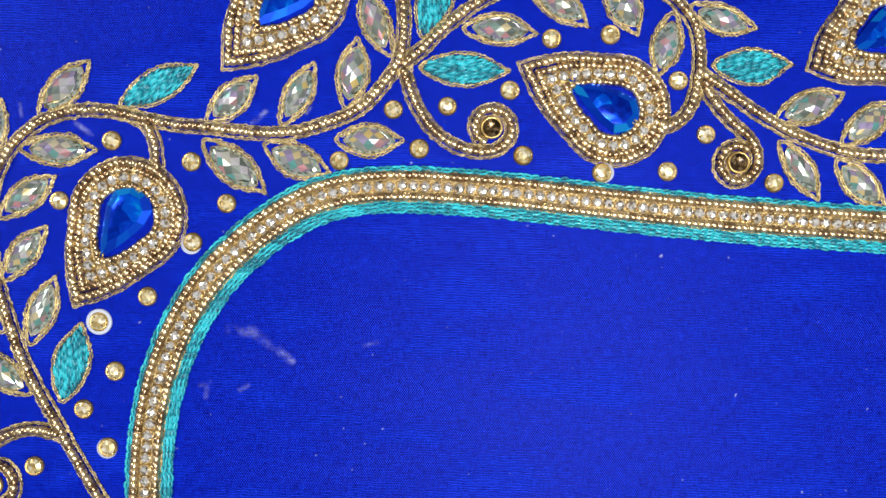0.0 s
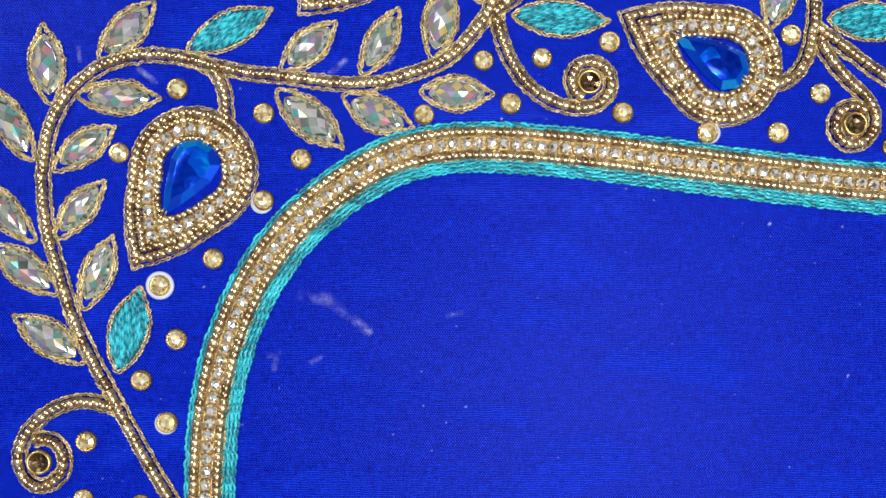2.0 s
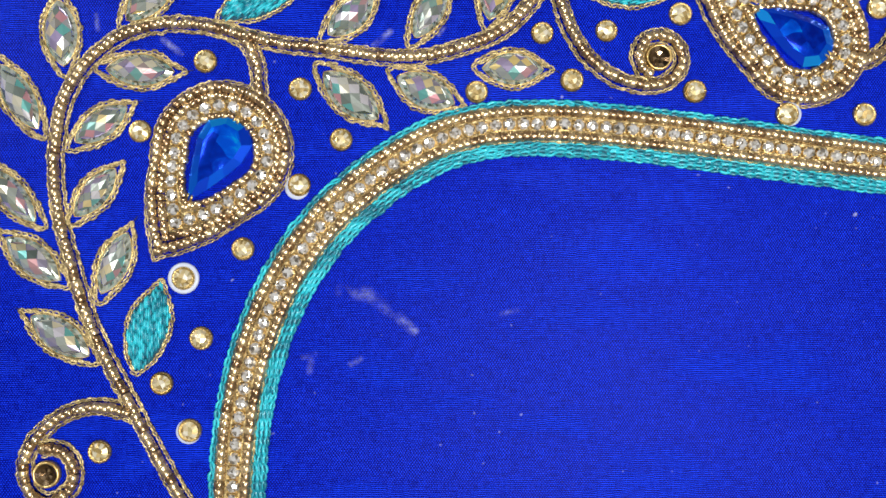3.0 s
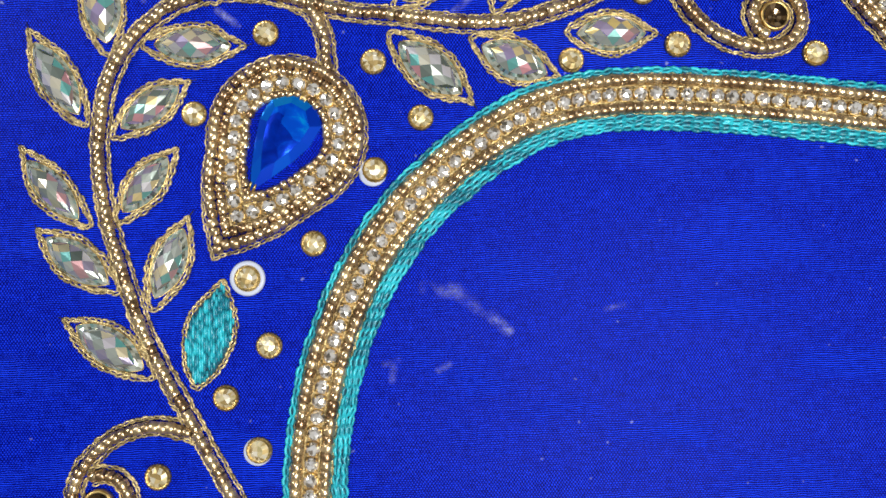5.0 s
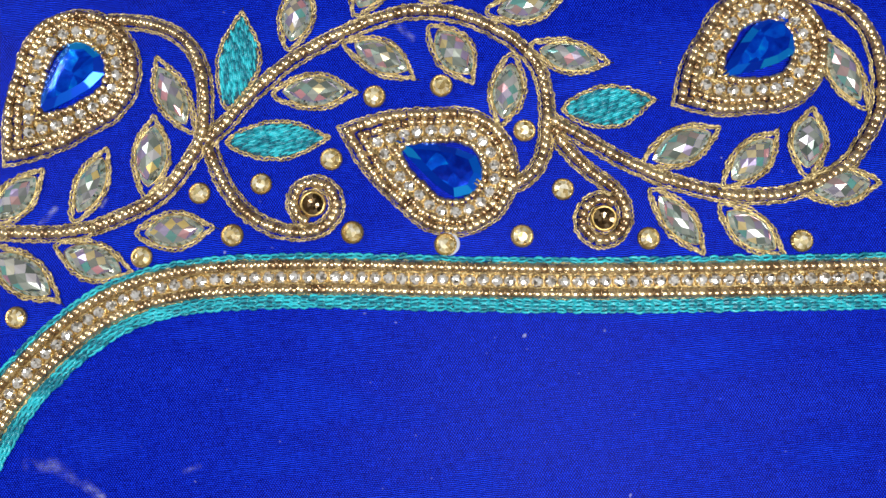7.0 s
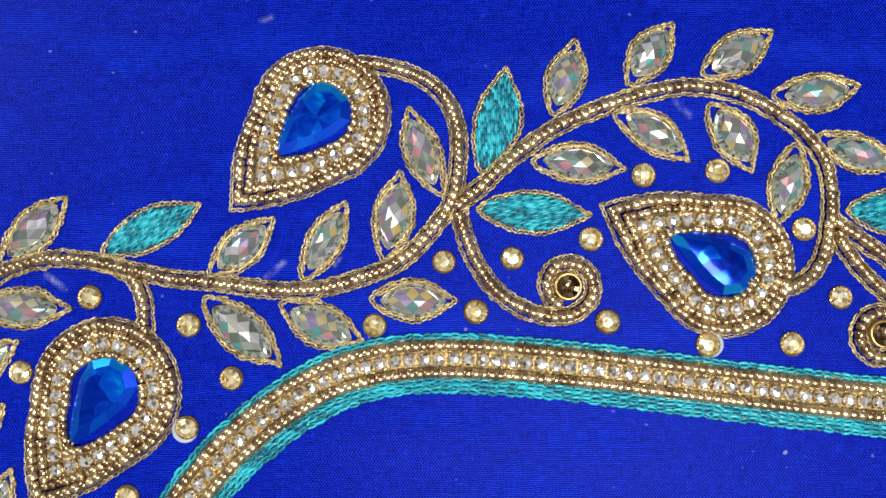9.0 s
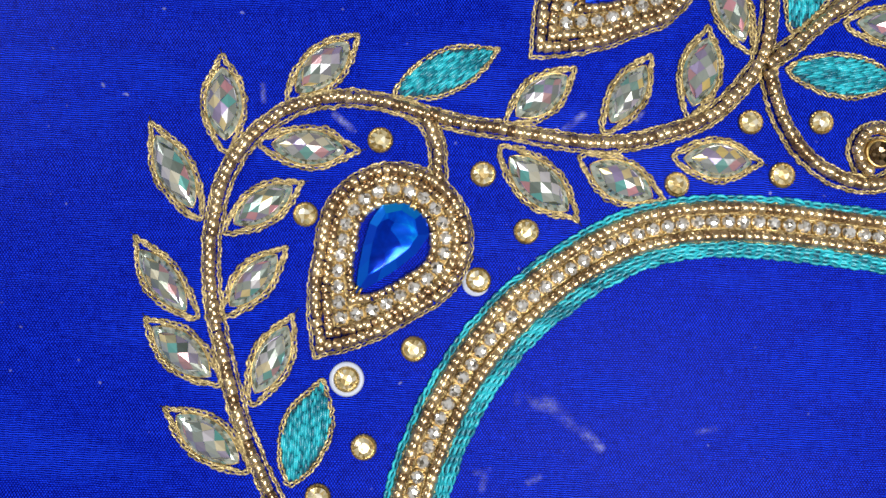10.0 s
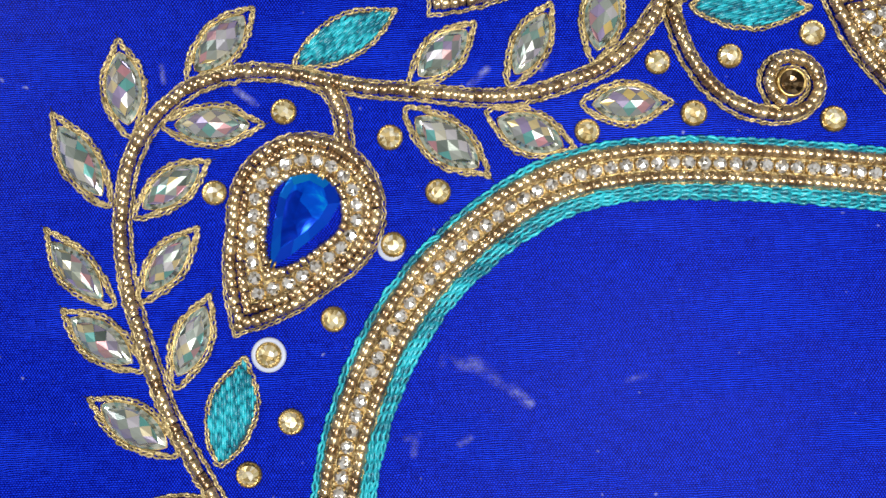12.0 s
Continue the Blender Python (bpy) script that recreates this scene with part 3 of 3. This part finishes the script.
neck_path = eased(eased(smooth_path([(-29.6, -60.0), (-29.5, -38.0)] + NECKLINE + [(225.0, 67.5), (255.0, 66.0)]), 9.0), 6.0)
border = thing("neckline_border", -29.6, -60.0, "white crystal and gold bead neckline band with turquoise chain stitch", "embroidered border")
ORIGIN = (-29.6, -60.0)
part("gilt_strip", strip(neck_path, 4.6, 0.3, ORIGIN), border, label="gilt chain under the crystals")
crystal_row(border, neck_path, 3.3, ORIGIN)
far_pile = Pile()
for off in (3.05, -3.05):
    pts, way, _ = even(beside(neck_path, off), 1.8)
    for (x, y), (dx, dy) in zip(pts, way):
        if -20 < y and x < 118:
            part("bead", random.choice(BEADS), border, x - ORIGIN[0], y - ORIGIN[1], 0, math.atan2(dy, dx) + random.uniform(-0.22, 0.22), scale=random.uniform(0.94, 1.07))
        else:
            c, s, pick = dx, dy, random.choice(BEAD_PILES)
            far_pile.add([(x + c * a - s * b, y + s * a + c * b, h) for a, b, h in pick.verts], pick.faces)
part("bead_strand", far_pile.mesh("bead_strand", BEAD_JOINED, True, (*ORIGIN, 0)), border, kind="stuff")
# dark strips below the rows paint the shaded gaps between loops
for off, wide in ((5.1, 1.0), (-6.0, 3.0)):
    part("turquoise_gap_shade", strip(beside(neck_path, off), wide, 0.16, ORIGIN, False, TEAL_GAP_SHADE, "turquoise_gap_shade"), border, label="dark strip standing for shade between the turquoise stitches")
for off, wide in ((5.15, 1.5), (-5.0, 1.45), (-6.05, 1.45), (-7.1, 1.45)):
    pile = Pile()
    chain_stitch(pile, beside(neck_path, off), 2.1, wide, 0.33, loose=0.8)
    part("turquoise_chain_stitch", pile.mesh("turquoise_chain_stitch", TEAL, True, (*ORIGIN, 0)), border, label="turquoise chain stitch row", kind="stuff")
for off in (1.55, -1.55, 4.3, -4.25):
    pile = Pile()
    chain_stitch(pile, beside(neck_path, off), 1.6, 0.7, 0.22)
    part("gold_thread", pile.mesh("gold_thread", ZARI, True, (*ORIGIN, 0)), border, label="gold couching thread", kind="stuff")

# ---- vine stems ----


def stem(points, label, start_clear=1.35):
    path = eased(smooth_path(points), 2.5)
    x, y = points[0]
    ob = thing("vine_stem", x, y, label, "beaded stem", "beaded vine stems")
    bead_row(ob, path, 1.7, start_clear, origin=(x, y))
    for off in (1.72, -1.72):
        pile = Pile()
        chain_stitch(pile, beside(path, off), 1.3, 1.0, 0.22)
        part("gold_chain_stitch", pile.mesh("gold_chain_stitch", ZARI, True, (x, y, 0)), ob, label="gold zari chain stitch", kind="stuff")
    return ob


stem([(-28.5, -26.0)] + LEFT_STEM, "long curving stem of gold beads edged with zari thread")
stem(ARCH_STEM, "arching stem of gold beads edged with zari thread", 1.7)
stem(RIGHT_STEM + [(202.3, 96.5), (207.2, 101.7), (212.0, 108.9), (213.6, 117.9), (212.9, 126.9), (209.2, 133.9), (203.6, 138.0), (199.0, 140.0)], "stem of gold beads sweeping along the neckline", 1.7)
stem(DROP_STEM, "short beaded stem joining a drop motif", 1.7)
for points in (CURL_STEM_LEFT, CURL_STEM_MIDDLE, CURL_STEM_RIGHT):
    stem(points, "curled beaded stem ending round a smoky stone", 1.7)

# ---- curl stones: smoky stone in a gold ring ----
bowl = Pile()
for k in range(12):
    a0, a1 = 2 * math.pi * k / 12, 2 * math.pi * (k + 1) / 12
    for (r0, z0), (r1, z1) in (((2.5, 1.55), (1.5, 1.0)), ((1.5, 1.0), (0.6, 0.75)), ((0.6, 0.75), (0.01, 0.7))):
        bowl.add([(r0 * math.cos(a0), r0 * math.sin(a0), z0), (r0 * math.cos(a1), r0 * math.sin(a1), z0), (r1 * math.cos(a1), r1 * math.sin(a1), z1), (r1 * math.cos(a0), r1 * math.sin(a0), z1)], [(0, 1, 2, 3)])
SMOKY_DATA = bowl.mesh("smoky_stone", SMOKY, False)
RING_DATA = lathe([(2.2, 0.0), (3.1, 0.0), (3.25, 0.6), (3.15, 1.5), (2.85, 1.75), (2.5, 1.5), (2.4, 0.6)], 28, True).mesh("gold_ring", CUP)
for x, y in CURL_STONES:
    ob = thing("smoky_round_stone", x, y, "smoky brown round stone in a gold ring at a curl", "round stone", "curl stones")
    part("gold_ring", RING_DATA, ob)
    part("stone", SMOKY_DATA, ob, 0, 0, 0.1, random.uniform(0, 6), "smoky brown cut stone")

# ---- champagne round stones ----


def champagne_mesh():
    """A round foiled stone: eight kite facets and a table broken into quarters."""
    facets, table = Pile(), Pile()
    at = lambda r, a, z: (r * math.cos(a), r * math.sin(a), z)
    turn = random.uniform(0, 1)
    for k in range(8):
        a0, a1 = 2 * math.pi * k / 8, 2 * math.pi * (k + 1) / 8
        am = (a0 + a1) / 2
        o0, om, o1 = at(2.2, a0, 0.8), at(2.2, am, 0.8), at(2.2, a1, 0.8)
        q0, q1 = at(1.15, a0, 1.45), at(1.15, a1, 1.45)
        for f in ((o0, om, q0), (om, q1, q0), (om, o1, q1)):
            facets.add(f, [(0, 1, 2)])
    for k in range(4):
        a0 = turn + math.pi / 2 * k
        pie = [(0, 0, 1.5 + random.uniform(-0.06, 0.06))] + [at(1.17, a0 + math.pi / 8 * j, 1.46 + random.uniform(-0.07, 0.07)) for j in range(5)]
        table.add(pie, [(0, 1, 2, 3, 4, 5)])
    return facets.mesh("stone", CHAMPAGNE, False), table.mesh("table", CHAMPAGNE, False)


CHAMPAGNES = [champagne_mesh() for _ in range(7)]
rim = lathe([(1.9, 0.0), (2.72, 0.0), (2.82, 0.4), (2.7, 0.8), (2.4, 1.0), (2.1, 0.86), (1.95, 0.5)], 40, True)
# the edge is milled: every other rib stands back
rim.verts = [(x * (0.965 if i % 2 else 1.0), y * (0.965 if i % 2 else 1.0), z - (0.1 if i % 2 and z > 0.6 else 0)) for i, (x, y, z) in enumerate(rim.verts)]
BEZEL_DATA = rim.mesh("bezel", CUP, False)


def round_stone(x, y, label="champagne gold round stone in a thin gold setting"):
    ob = thing("round_stone", x, y, label, "round stone", "scattered round stones")
    part("bezel", BEZEL_DATA, ob, scale=random.uniform(0.97, 1.03))
    crown, table = random.choice(CHAMPAGNES)
    s = part("stone", crown, ob, 0, 0, 0.02, 0, "faceted champagne stone")
    s.rotation_euler = (random.uniform(-0.12, 0.12), random.uniform(-0.12, 0.12), random.uniform(0, 6))
    part("table", table, s, label="flat quartered face of the stone")
    return ob


GLUE_DATA = lathe([(0.0, 0.0), (2.9, 0.0), (3.0, 0.25), (2.8, 0.45), (0.0, 0.5)], 24).mesh("glue_rim", WHITE_RING)
for x, y in ROUND_STONES_LEFT + ROUND_STONES_RIGHT:
    ob = round_stone(x, y)
    for a, c, gx, gy in ((-13.9, 69.7, -0.5, -0.5), (-39.2, 11.6, -0.35, -0.3), (103.2, 87.5, 0.6, 0.1)):
        if math.hypot(x - a, y - c) < 4:
            part("glue_rim", GLUE_DATA, ob, gx, gy, 0, label="pale dried glue")
            tagged(ob, "champagne round stone with pale glue round its edge")
ringed = round_stone(*RINGED_STONE, "champagne round stone inside a white plastic ring")
part("white_ring", lathe([(2.75, 0.0), (3.65, 0.0), (3.75, 0.3), (3.55, 0.6), (3.0, 0.7), (2.75, 0.55)], 32, True).mesh("white_ring", WHITE_RING), ringed, label="white plastic ring")

# ---- leaves ----


def leaf_frame(bx, by, tx, ty):
    b, t = np.array((bx, by)), np.array((tx, ty))
    d = t - b
    length = float(np.hypot(*d))
    return b, d / length, np.array((-d[1], d[0])) / length, length


def leaf_outline(bx, by, tx, ty, wl, wr, inset):
    b, d, n, length = leaf_frame(bx, by, tx, ty)
    side = lambda w, s: w * (4 * s * (1 - s)) ** (0.8 + 0.5 * s)
    ss = np.linspace(0, 1, 26)
    left = [b + d * (length * s) + n * side(max(wl - inset, 0.4), s) for s in ss]
    right = [b + d * (length * s) - n * side(max(wr - inset, 0.4), s) for s in ss[::-1][1:]]
    return np.array(left), np.array([left[-1]] + right)


def marquise(length, half):
    """A boat-shaped stone with a chequer-cut dome; its rim of slim facets comes apart as a second pile."""
    dome, rim = Pile(), Pile()
    inner = random.uniform(0.74, 0.8)
    outline = lambda s, k: half * k * max(0.0, 4 * s * (1 - s)) ** 0.8
    n, m = 8, 4
    h = half * 0.6

    def place(i, j):
        s, v = i / n, 2 * j / m - 1
        return ((s - 0.5) * length * inner, v * outline(s, inner), 1.1 + h * (1 - (2 * s - 1) ** 2 * 0.8) * (1 - v * v * 0.7))

    for i in range(1, n):
        for j in range(m + 1):
            if (i + j) % 2 == 0:
                continue
            q = [place(a, min(m, max(0, c))) for a, c in ((i - 1, j), (i, j - 1), (i + 1, j), (i, j + 1))]
            tip = (random.uniform(-0.1, 0.1), random.uniform(-0.1, 0.1))
            cx, cy = sum(p[0] for p in q) / len(q), sum(p[1] for p in q) / len(q)
            dome.add([(x, y, z + tip[0] * (x - cx) + tip[1] * (y - cy)) for x, y, z in q], [tuple(range(len(q)))])
    count = 26
    edge = lambda s, k, up: ((s - 0.5) * length * k, up * outline(s, k))
    for up in (1, -1):
        for i in range(count):
            s0, s1 = i / count, (i + 1) / count
            rise = lambda s: 1.1 + h * (1 - (2 * s - 1) ** 2 * 0.8) * 0.3
            a0, a1 = (*edge(s0, 1, up), 0.55), (*edge(s1, 1, up), 0.55)
            b0, b1 = (*edge(s0, 0.87, up), 1.0), (*edge(s1, 0.87, up), 1.0)
            c0, c1 = (*edge(s0, inner, up), rise(s0)), (*edge(s1, inner, up), rise(s1))
            f0, f1 = (a0[0], a0[1], 0), (a1[0], a1[1], 0)
            order = (0, 1, 2, 3) if up < 0 else (3, 2, 1, 0)
            for quad in ((f0, f1, a1, a0), (a0, a1, b1, b0), (b0, b1, c1, c0)):
                rim.add(quad, [order])
    return dome, rim


def stone_leaf(bx, by, tx, ty, wl, wr):
    b, d, n, length = leaf_frame(bx, by, tx, ty)
    ob = thing("stone_leaf", bx, by, "leaf with a clear iridescent marquise stone outlined in gold chain stitch", "leaf motif", "crystal leaves")
    for side, path in zip(("left", "right"), leaf_outline(bx, by, tx, ty, wl, wr, 0.5)):
        pile = Pile()
        chain_stitch(pile, path, 1.35, 1.2, 0.25)
        part("gold_outline", pile.mesh("gold_outline", ZARI, True, (bx, by, 0)), ob, label="gold zari chain stitch", kind="stuff")
    for path in leaf_outline(bx, by, tx, ty, wl, wr, 1.5):
        pile, inside = Pile(), path[(np.hypot(*(path - path[0]).T) > 1.2) & (np.hypot(*(path - path[-1]).T) > 1.2)]
        chain_stitch(pile, inside, 1.3, 0.95, 0.24, -0.05)
        part("gold_couching", pile.mesh("gold_couching", ZARI, True, (bx, by, 0)), ob, label="gold zari stitches beside the stone", kind="stuff")
    half = (wl + wr) / 2 - 1.3
    pile, rim = marquise(length * random.uniform(0.72, 0.77), half)
    mid = d * (length * 0.5) + n * ((wl - wr) / 2)
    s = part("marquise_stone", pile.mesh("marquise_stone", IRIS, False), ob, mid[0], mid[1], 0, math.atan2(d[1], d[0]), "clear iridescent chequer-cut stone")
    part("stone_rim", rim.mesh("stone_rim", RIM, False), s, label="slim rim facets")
    pile = Pile()
    ring = [(mid[0] + d[0] * u + n[0] * v, mid[1] + d[1] * u + n[1] * v) for u, v in [((k / 30 - 0.5) * length * 0.74, (half + 0.15) * (4 * (k / 30) * (1 - k / 30)) ** 0.8) for k in range(31)]]
    ring2 = [(mid[0] + d[0] * u - n[0] * v, mid[1] + d[1] * u - n[1] * v) for u, v in [((k / 30 - 0.5) * length * 0.74, (half + 0.15) * (4 * (k / 30) * (1 - k / 30)) ** 0.8) for k in range(31)]]
    for r in (ring, ring2):
        pile.tube([(x, y, 0.62) for x, y in r], [0.1] * len(r), 5)
    part("setting", pile.mesh("setting", CUP), ob, label="thin gold setting")
    end_stitch(ob, bx, by, tx, ty)


INK = plain_material("dark_thread", (0.004, 0.004, 0.015), (0.012, 0.01, 0.03), 0.6, 900.0)


def end_stitch(ob, bx, by, tx, ty):
    """The dark tail of thread left at some leaf tips."""
    if random.random() < 0.6:
        b, d, n, length = leaf_frame(bx, by, tx, ty)
        pile, o = Pile(), random.uniform(-0.5, 0.5)
        ends = [d * (length + u) + n * (o * u) for u in (0.1, 0.7, random.uniform(1.0, 1.7))]
        pile.tube([(*p, 0.16) for p in ends], (0.16, 0.15, 0.09), 5)
        part("thread_end", pile.mesh("thread_end", INK), ob, label="dark thread end")


for row in LEFT_LEAVES + UPPER_LEAVES + ARCH_LEAVES + RIGHT_LEAVES:
    stone_leaf(*row)


def teal_leaf(bx, by, tx, ty, wl, wr):
    b, d, n, length = leaf_frame(bx, by, tx, ty)
    ob = thing("thread_leaf", bx, by, "leaf filled with turquoise silk stitches outlined in gold zari", "leaf motif", "turquoise leaves")
    for path in leaf_outline(bx, by, tx, ty, wl, wr, 0.5):
        pile = Pile()
        chain_stitch(pile, path, 1.35, 1.2, 0.25)
        part("gold_outline", pile.mesh("gold_outline", ZARI, True, (bx, by, 0)), ob, label="gold zari chain stitch", kind="stuff")
    inner = lambda w, s: max(w - 1.0, 0.2) * max(0.0, 4 * s * (1 - s)) ** (0.8 + 0.5 * s)
    # low dark dome: painted shade between strands, hides the cloth below
    pad, ns, nv = Pile(), 16, 8
    verts, faces = [], []
    for i in range(ns + 1):
        s = 0.05 + 0.9 * i / ns
        for j in range(nv + 1):
            v = -inner(wr, s) + (inner(wl, s) + inner(wr, s)) * j / nv
            p = d * (length * s) + n * v
            verts.append((p[0], p[1], 0.05 + 0.45 * math.sin(math.pi * j / nv) * math.sin(math.pi * s)))
    for i in range(ns):
        for j in range(nv):
            a = i * (nv + 1) + j
            faces.append((a, a + nv + 1, a + nv + 2, a + 1))
    pad.add(verts, faces)
    part("gap_shade_pad", pad.mesh("gap_shade_pad", TEAL_GAP_SHADE), ob)
    pile, slant = Pile(), random.uniform(0.16, 0.3)
    v = -7.0
    while v < 8.0:
        u = random.uniform(-2.0, 0.0)
        while u < length + 2:
            long = random.uniform(2.2, 3.4)
            a, c = np.array((u, v + slant * (u - length / 2))), np.array((u + long, v + slant * (u + long - length / 2)))
            m = (a + c) / 2
            ok = all(0.04 < q[0] / length < 0.96 and -inner(wr, q[0] / length) < q[1] < inner(wl, q[0] / length) for q in (a, m, c))
            if not ok:
                # shorter stitches close to the edge
                a, c = m - (c - a) * 0.28, m + (c - a) * 0.28
                ok = all(0.03 < q[0] / length < 0.97 and -inner(wr, q[0] / length) < q[1] < inner(wl, q[0] / length) for q in (a, m, c))
            if ok:
                s = m[0] / length
                rise = 0.35 + 0.45 * math.sin(math.pi * s) * max(0.0, 1 - (m[1] / max(wl, wr)) ** 2)
                w = random.uniform(-0.06, 0.06)
                strand = [(d[0] * q[0] + n[0] * (q[1] + w), d[1] * q[0] + n[1] * (q[1] + w), rise + r) for q, r in ((a, -0.15), ((2 * a + c) / 3, 0.1), ((a + 2 * c) / 3, 0.12), (c, -0.12))]
                t = random.uniform(0.26, 0.34)
                pile.tube(strand, (t * 0.7, t, t, t * 0.7), 5, 0.7)
            u += long * 0.92
        v += 0.5
    part("silk_filling", pile.mesh("silk_filling", TEAL), ob, label="turquoise silk filling stitches", kind="stuff")
    end_stitch(ob, bx, by, tx, ty)


for row in TEAL_LEAVES:
    teal_leaf(*row)

# ---- drop motifs ----


def teardrop(px, py, cx, cy, r, inset=0.0, bulge=1.6, count=90):
    """A closed drop: a circle round c that runs to the point p; inset shrinks it evenly."""
    p, c = np.array((px, py)), np.array((cx, cy))
    far = float(np.hypot(*(p - c)))
    alpha = math.asin(min(0.98, r / far))
    axis = (p - c) / far
    side = np.array((-axis[1], axis[0]))
    r2 = r - inset
    tip = c + axis * (r2 / math.sin(alpha))
    touch = math.pi / 2 - alpha
    arc = [c + r2 * (math.cos(a) * axis + math.sin(a) * side) for a in np.linspace(touch, 2 * math.pi - touch, count)]
    out = []
    for a, b, s in ((tip, arc[0], 1), (arc[-1], tip, -1)):
        leg = []
        for u in np.linspace(0, 1, 24):
            nrm = np.array((b - a)[::-1]) * (-1, 1)
            nrm = nrm / np.hypot(*nrm)
            if nrm @ (((a + b) / 2) - c) < 0:
                nrm = -nrm
            leg.append(a + (b - a) * u + nrm * bulge * (r2 / r) * math.sin(math.pi * u) ** 1.3)
        out.append(leg)
    return np.array(out[0] + arc[1:-1] + out[1])


def blue_stone(px, py, ex, ey, half):
    """A drop-cut stone: broad domed table, one ring of large facets, girdle."""
    p, e = np.array((px, py)), np.array((ex, ey))
    length = float(np.hypot(*(e - p)))
    axis = (e - p) / length
    c = e - axis * half
    rings = []
    m = 11
    for k, z in ((1.0, 0.0), (1.0, 1.2), (0.68, 2.25)):
        path = teardrop(*p, *c, half, half * (1 - k), 0.5, 60)
        if k < 1:
            path = path + (c + (p - c) * 0.22 - path.mean(0)) * 0.35
        loop = np.vstack([path, path[:1]])
        run = np.concatenate(([0], np.cumsum(np.hypot(*np.diff(loop, axis=0).T))))
        at = np.arange(m) / m * run[-1]
        rings.append([(np.interp(t, run, loop[:, 0]) - px, np.interp(t, run, loop[:, 1]) - py, z) for t in at])
    pile = Pile()
    for k in range(m):
        n = (k + 1) % m
        pile.add([rings[0][k], rings[1][k], rings[1][n], rings[0][n]], [(3, 2, 1, 0)])
        pile.add([rings[1][k], rings[2][k], rings[2][n], rings[1][n]], [(3, 2, 1, 0)])
    # the table: a low dome in three rings
    table = Pile()
    mid = np.mean(np.array(rings[2]), axis=0)
    loops = [[tuple(mid + (np.array(p) - mid) * k + (0, 0, z)) for p in rings[2]] for k, z in ((1.0, 0.0), (0.75, 0.14), (0.4, 0.24))]
    verts = [p for loop in loops for p in loop] + [tuple(mid + (0, 0, 0.28))]
    faces = [(a * m + (k + 1) % m, a * m + k, (a + 1) * m + k, (a + 1) * m + (k + 1) % m) for a in (0, 1) for k in range(m)]
    faces += [(2 * m + (k + 1) % m, 2 * m + k, 3 * m) for k in range(m)]
    table.add(verts, faces)
    return pile, table, axis, length


for px, py, cx, cy, r, bx, by, ex, ey, half in DROPS:
    ob = thing("drop_motif", px, py, "sapphire blue drop stone ringed by white crystals and gold beads", "drop motif", "blue drop motifs")
    pile = Pile()
    chain_stitch(pile, teardrop(px, py, cx, cy, r, 0.5), 1.5, 1.0, 0.2)
    part("gold_outline", pile.mesh("gold_outline", ZARI, True, (px, py, 0)), ob, label="gold zari chain stitch", kind="stuff")
    bead_row(ob, teardrop(px, py, cx, cy, r, 2.0), 1.8, 0.9, origin=(px, py), closed=True)
    bead_row(ob, teardrop(px, py, cx, cy, r, 3.9), 1.62, 0.9, 1.0, SMALL_BEADS, (px, py), True)
    part("gilt_strip", strip(teardrop(px, py, cx, cy, r, 6.15), 2.6, 0.3, (px, py), True), ob, label="gilt chain under the crystals")
    crystal_row(ob, teardrop(px, py, cx, cy, r, 6.15), 3.4, (px, py), True)
    for inset in (4.95, 7.5):
        pile = Pile()
        chain_stitch(pile, teardrop(px, py, cx, cy, r, inset), 1.3, 0.9, 0.24)
        part("gold_couching", pile.mesh("gold_couching", ZARI, True, (px, py, 0)), ob, label="gold thread between the rows", kind="stuff")
    bead_row(ob, teardrop(px, py, cx, cy, r, 8.5), 1.62, 0.9, 0.98, SMALL_BEADS, (px, py), True)
    pile, table_pile, axis, length = blue_stone(bx, by, ex, ey, half * 0.88)
    stone = part("blue_stone", pile.mesh("blue_stone", BLUE_GEM, False), ob, bx - px, by - py, 0, 0, "faceted sapphire blue drop stone")
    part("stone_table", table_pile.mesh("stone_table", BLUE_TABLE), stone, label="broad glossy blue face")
    for u, s in ((0.04, 1), (0.97, -1)):
        q = axis * length * u
        claw = Pile()
        for w in (-0.5, 0.5):
            o = np.array((-axis[1], axis[0])) * w
            claw.tube([(*(q + o - axis * s * 0.9), 0.2), (*(q + o - axis * s * 0.5), 1.6), (*(q + o + axis * s * 0.9), 2.1)], (0.3, 0.3, 0.22), 5)
        part("claw", claw.mesh("claw", CUP), stone, label="small gold claw")
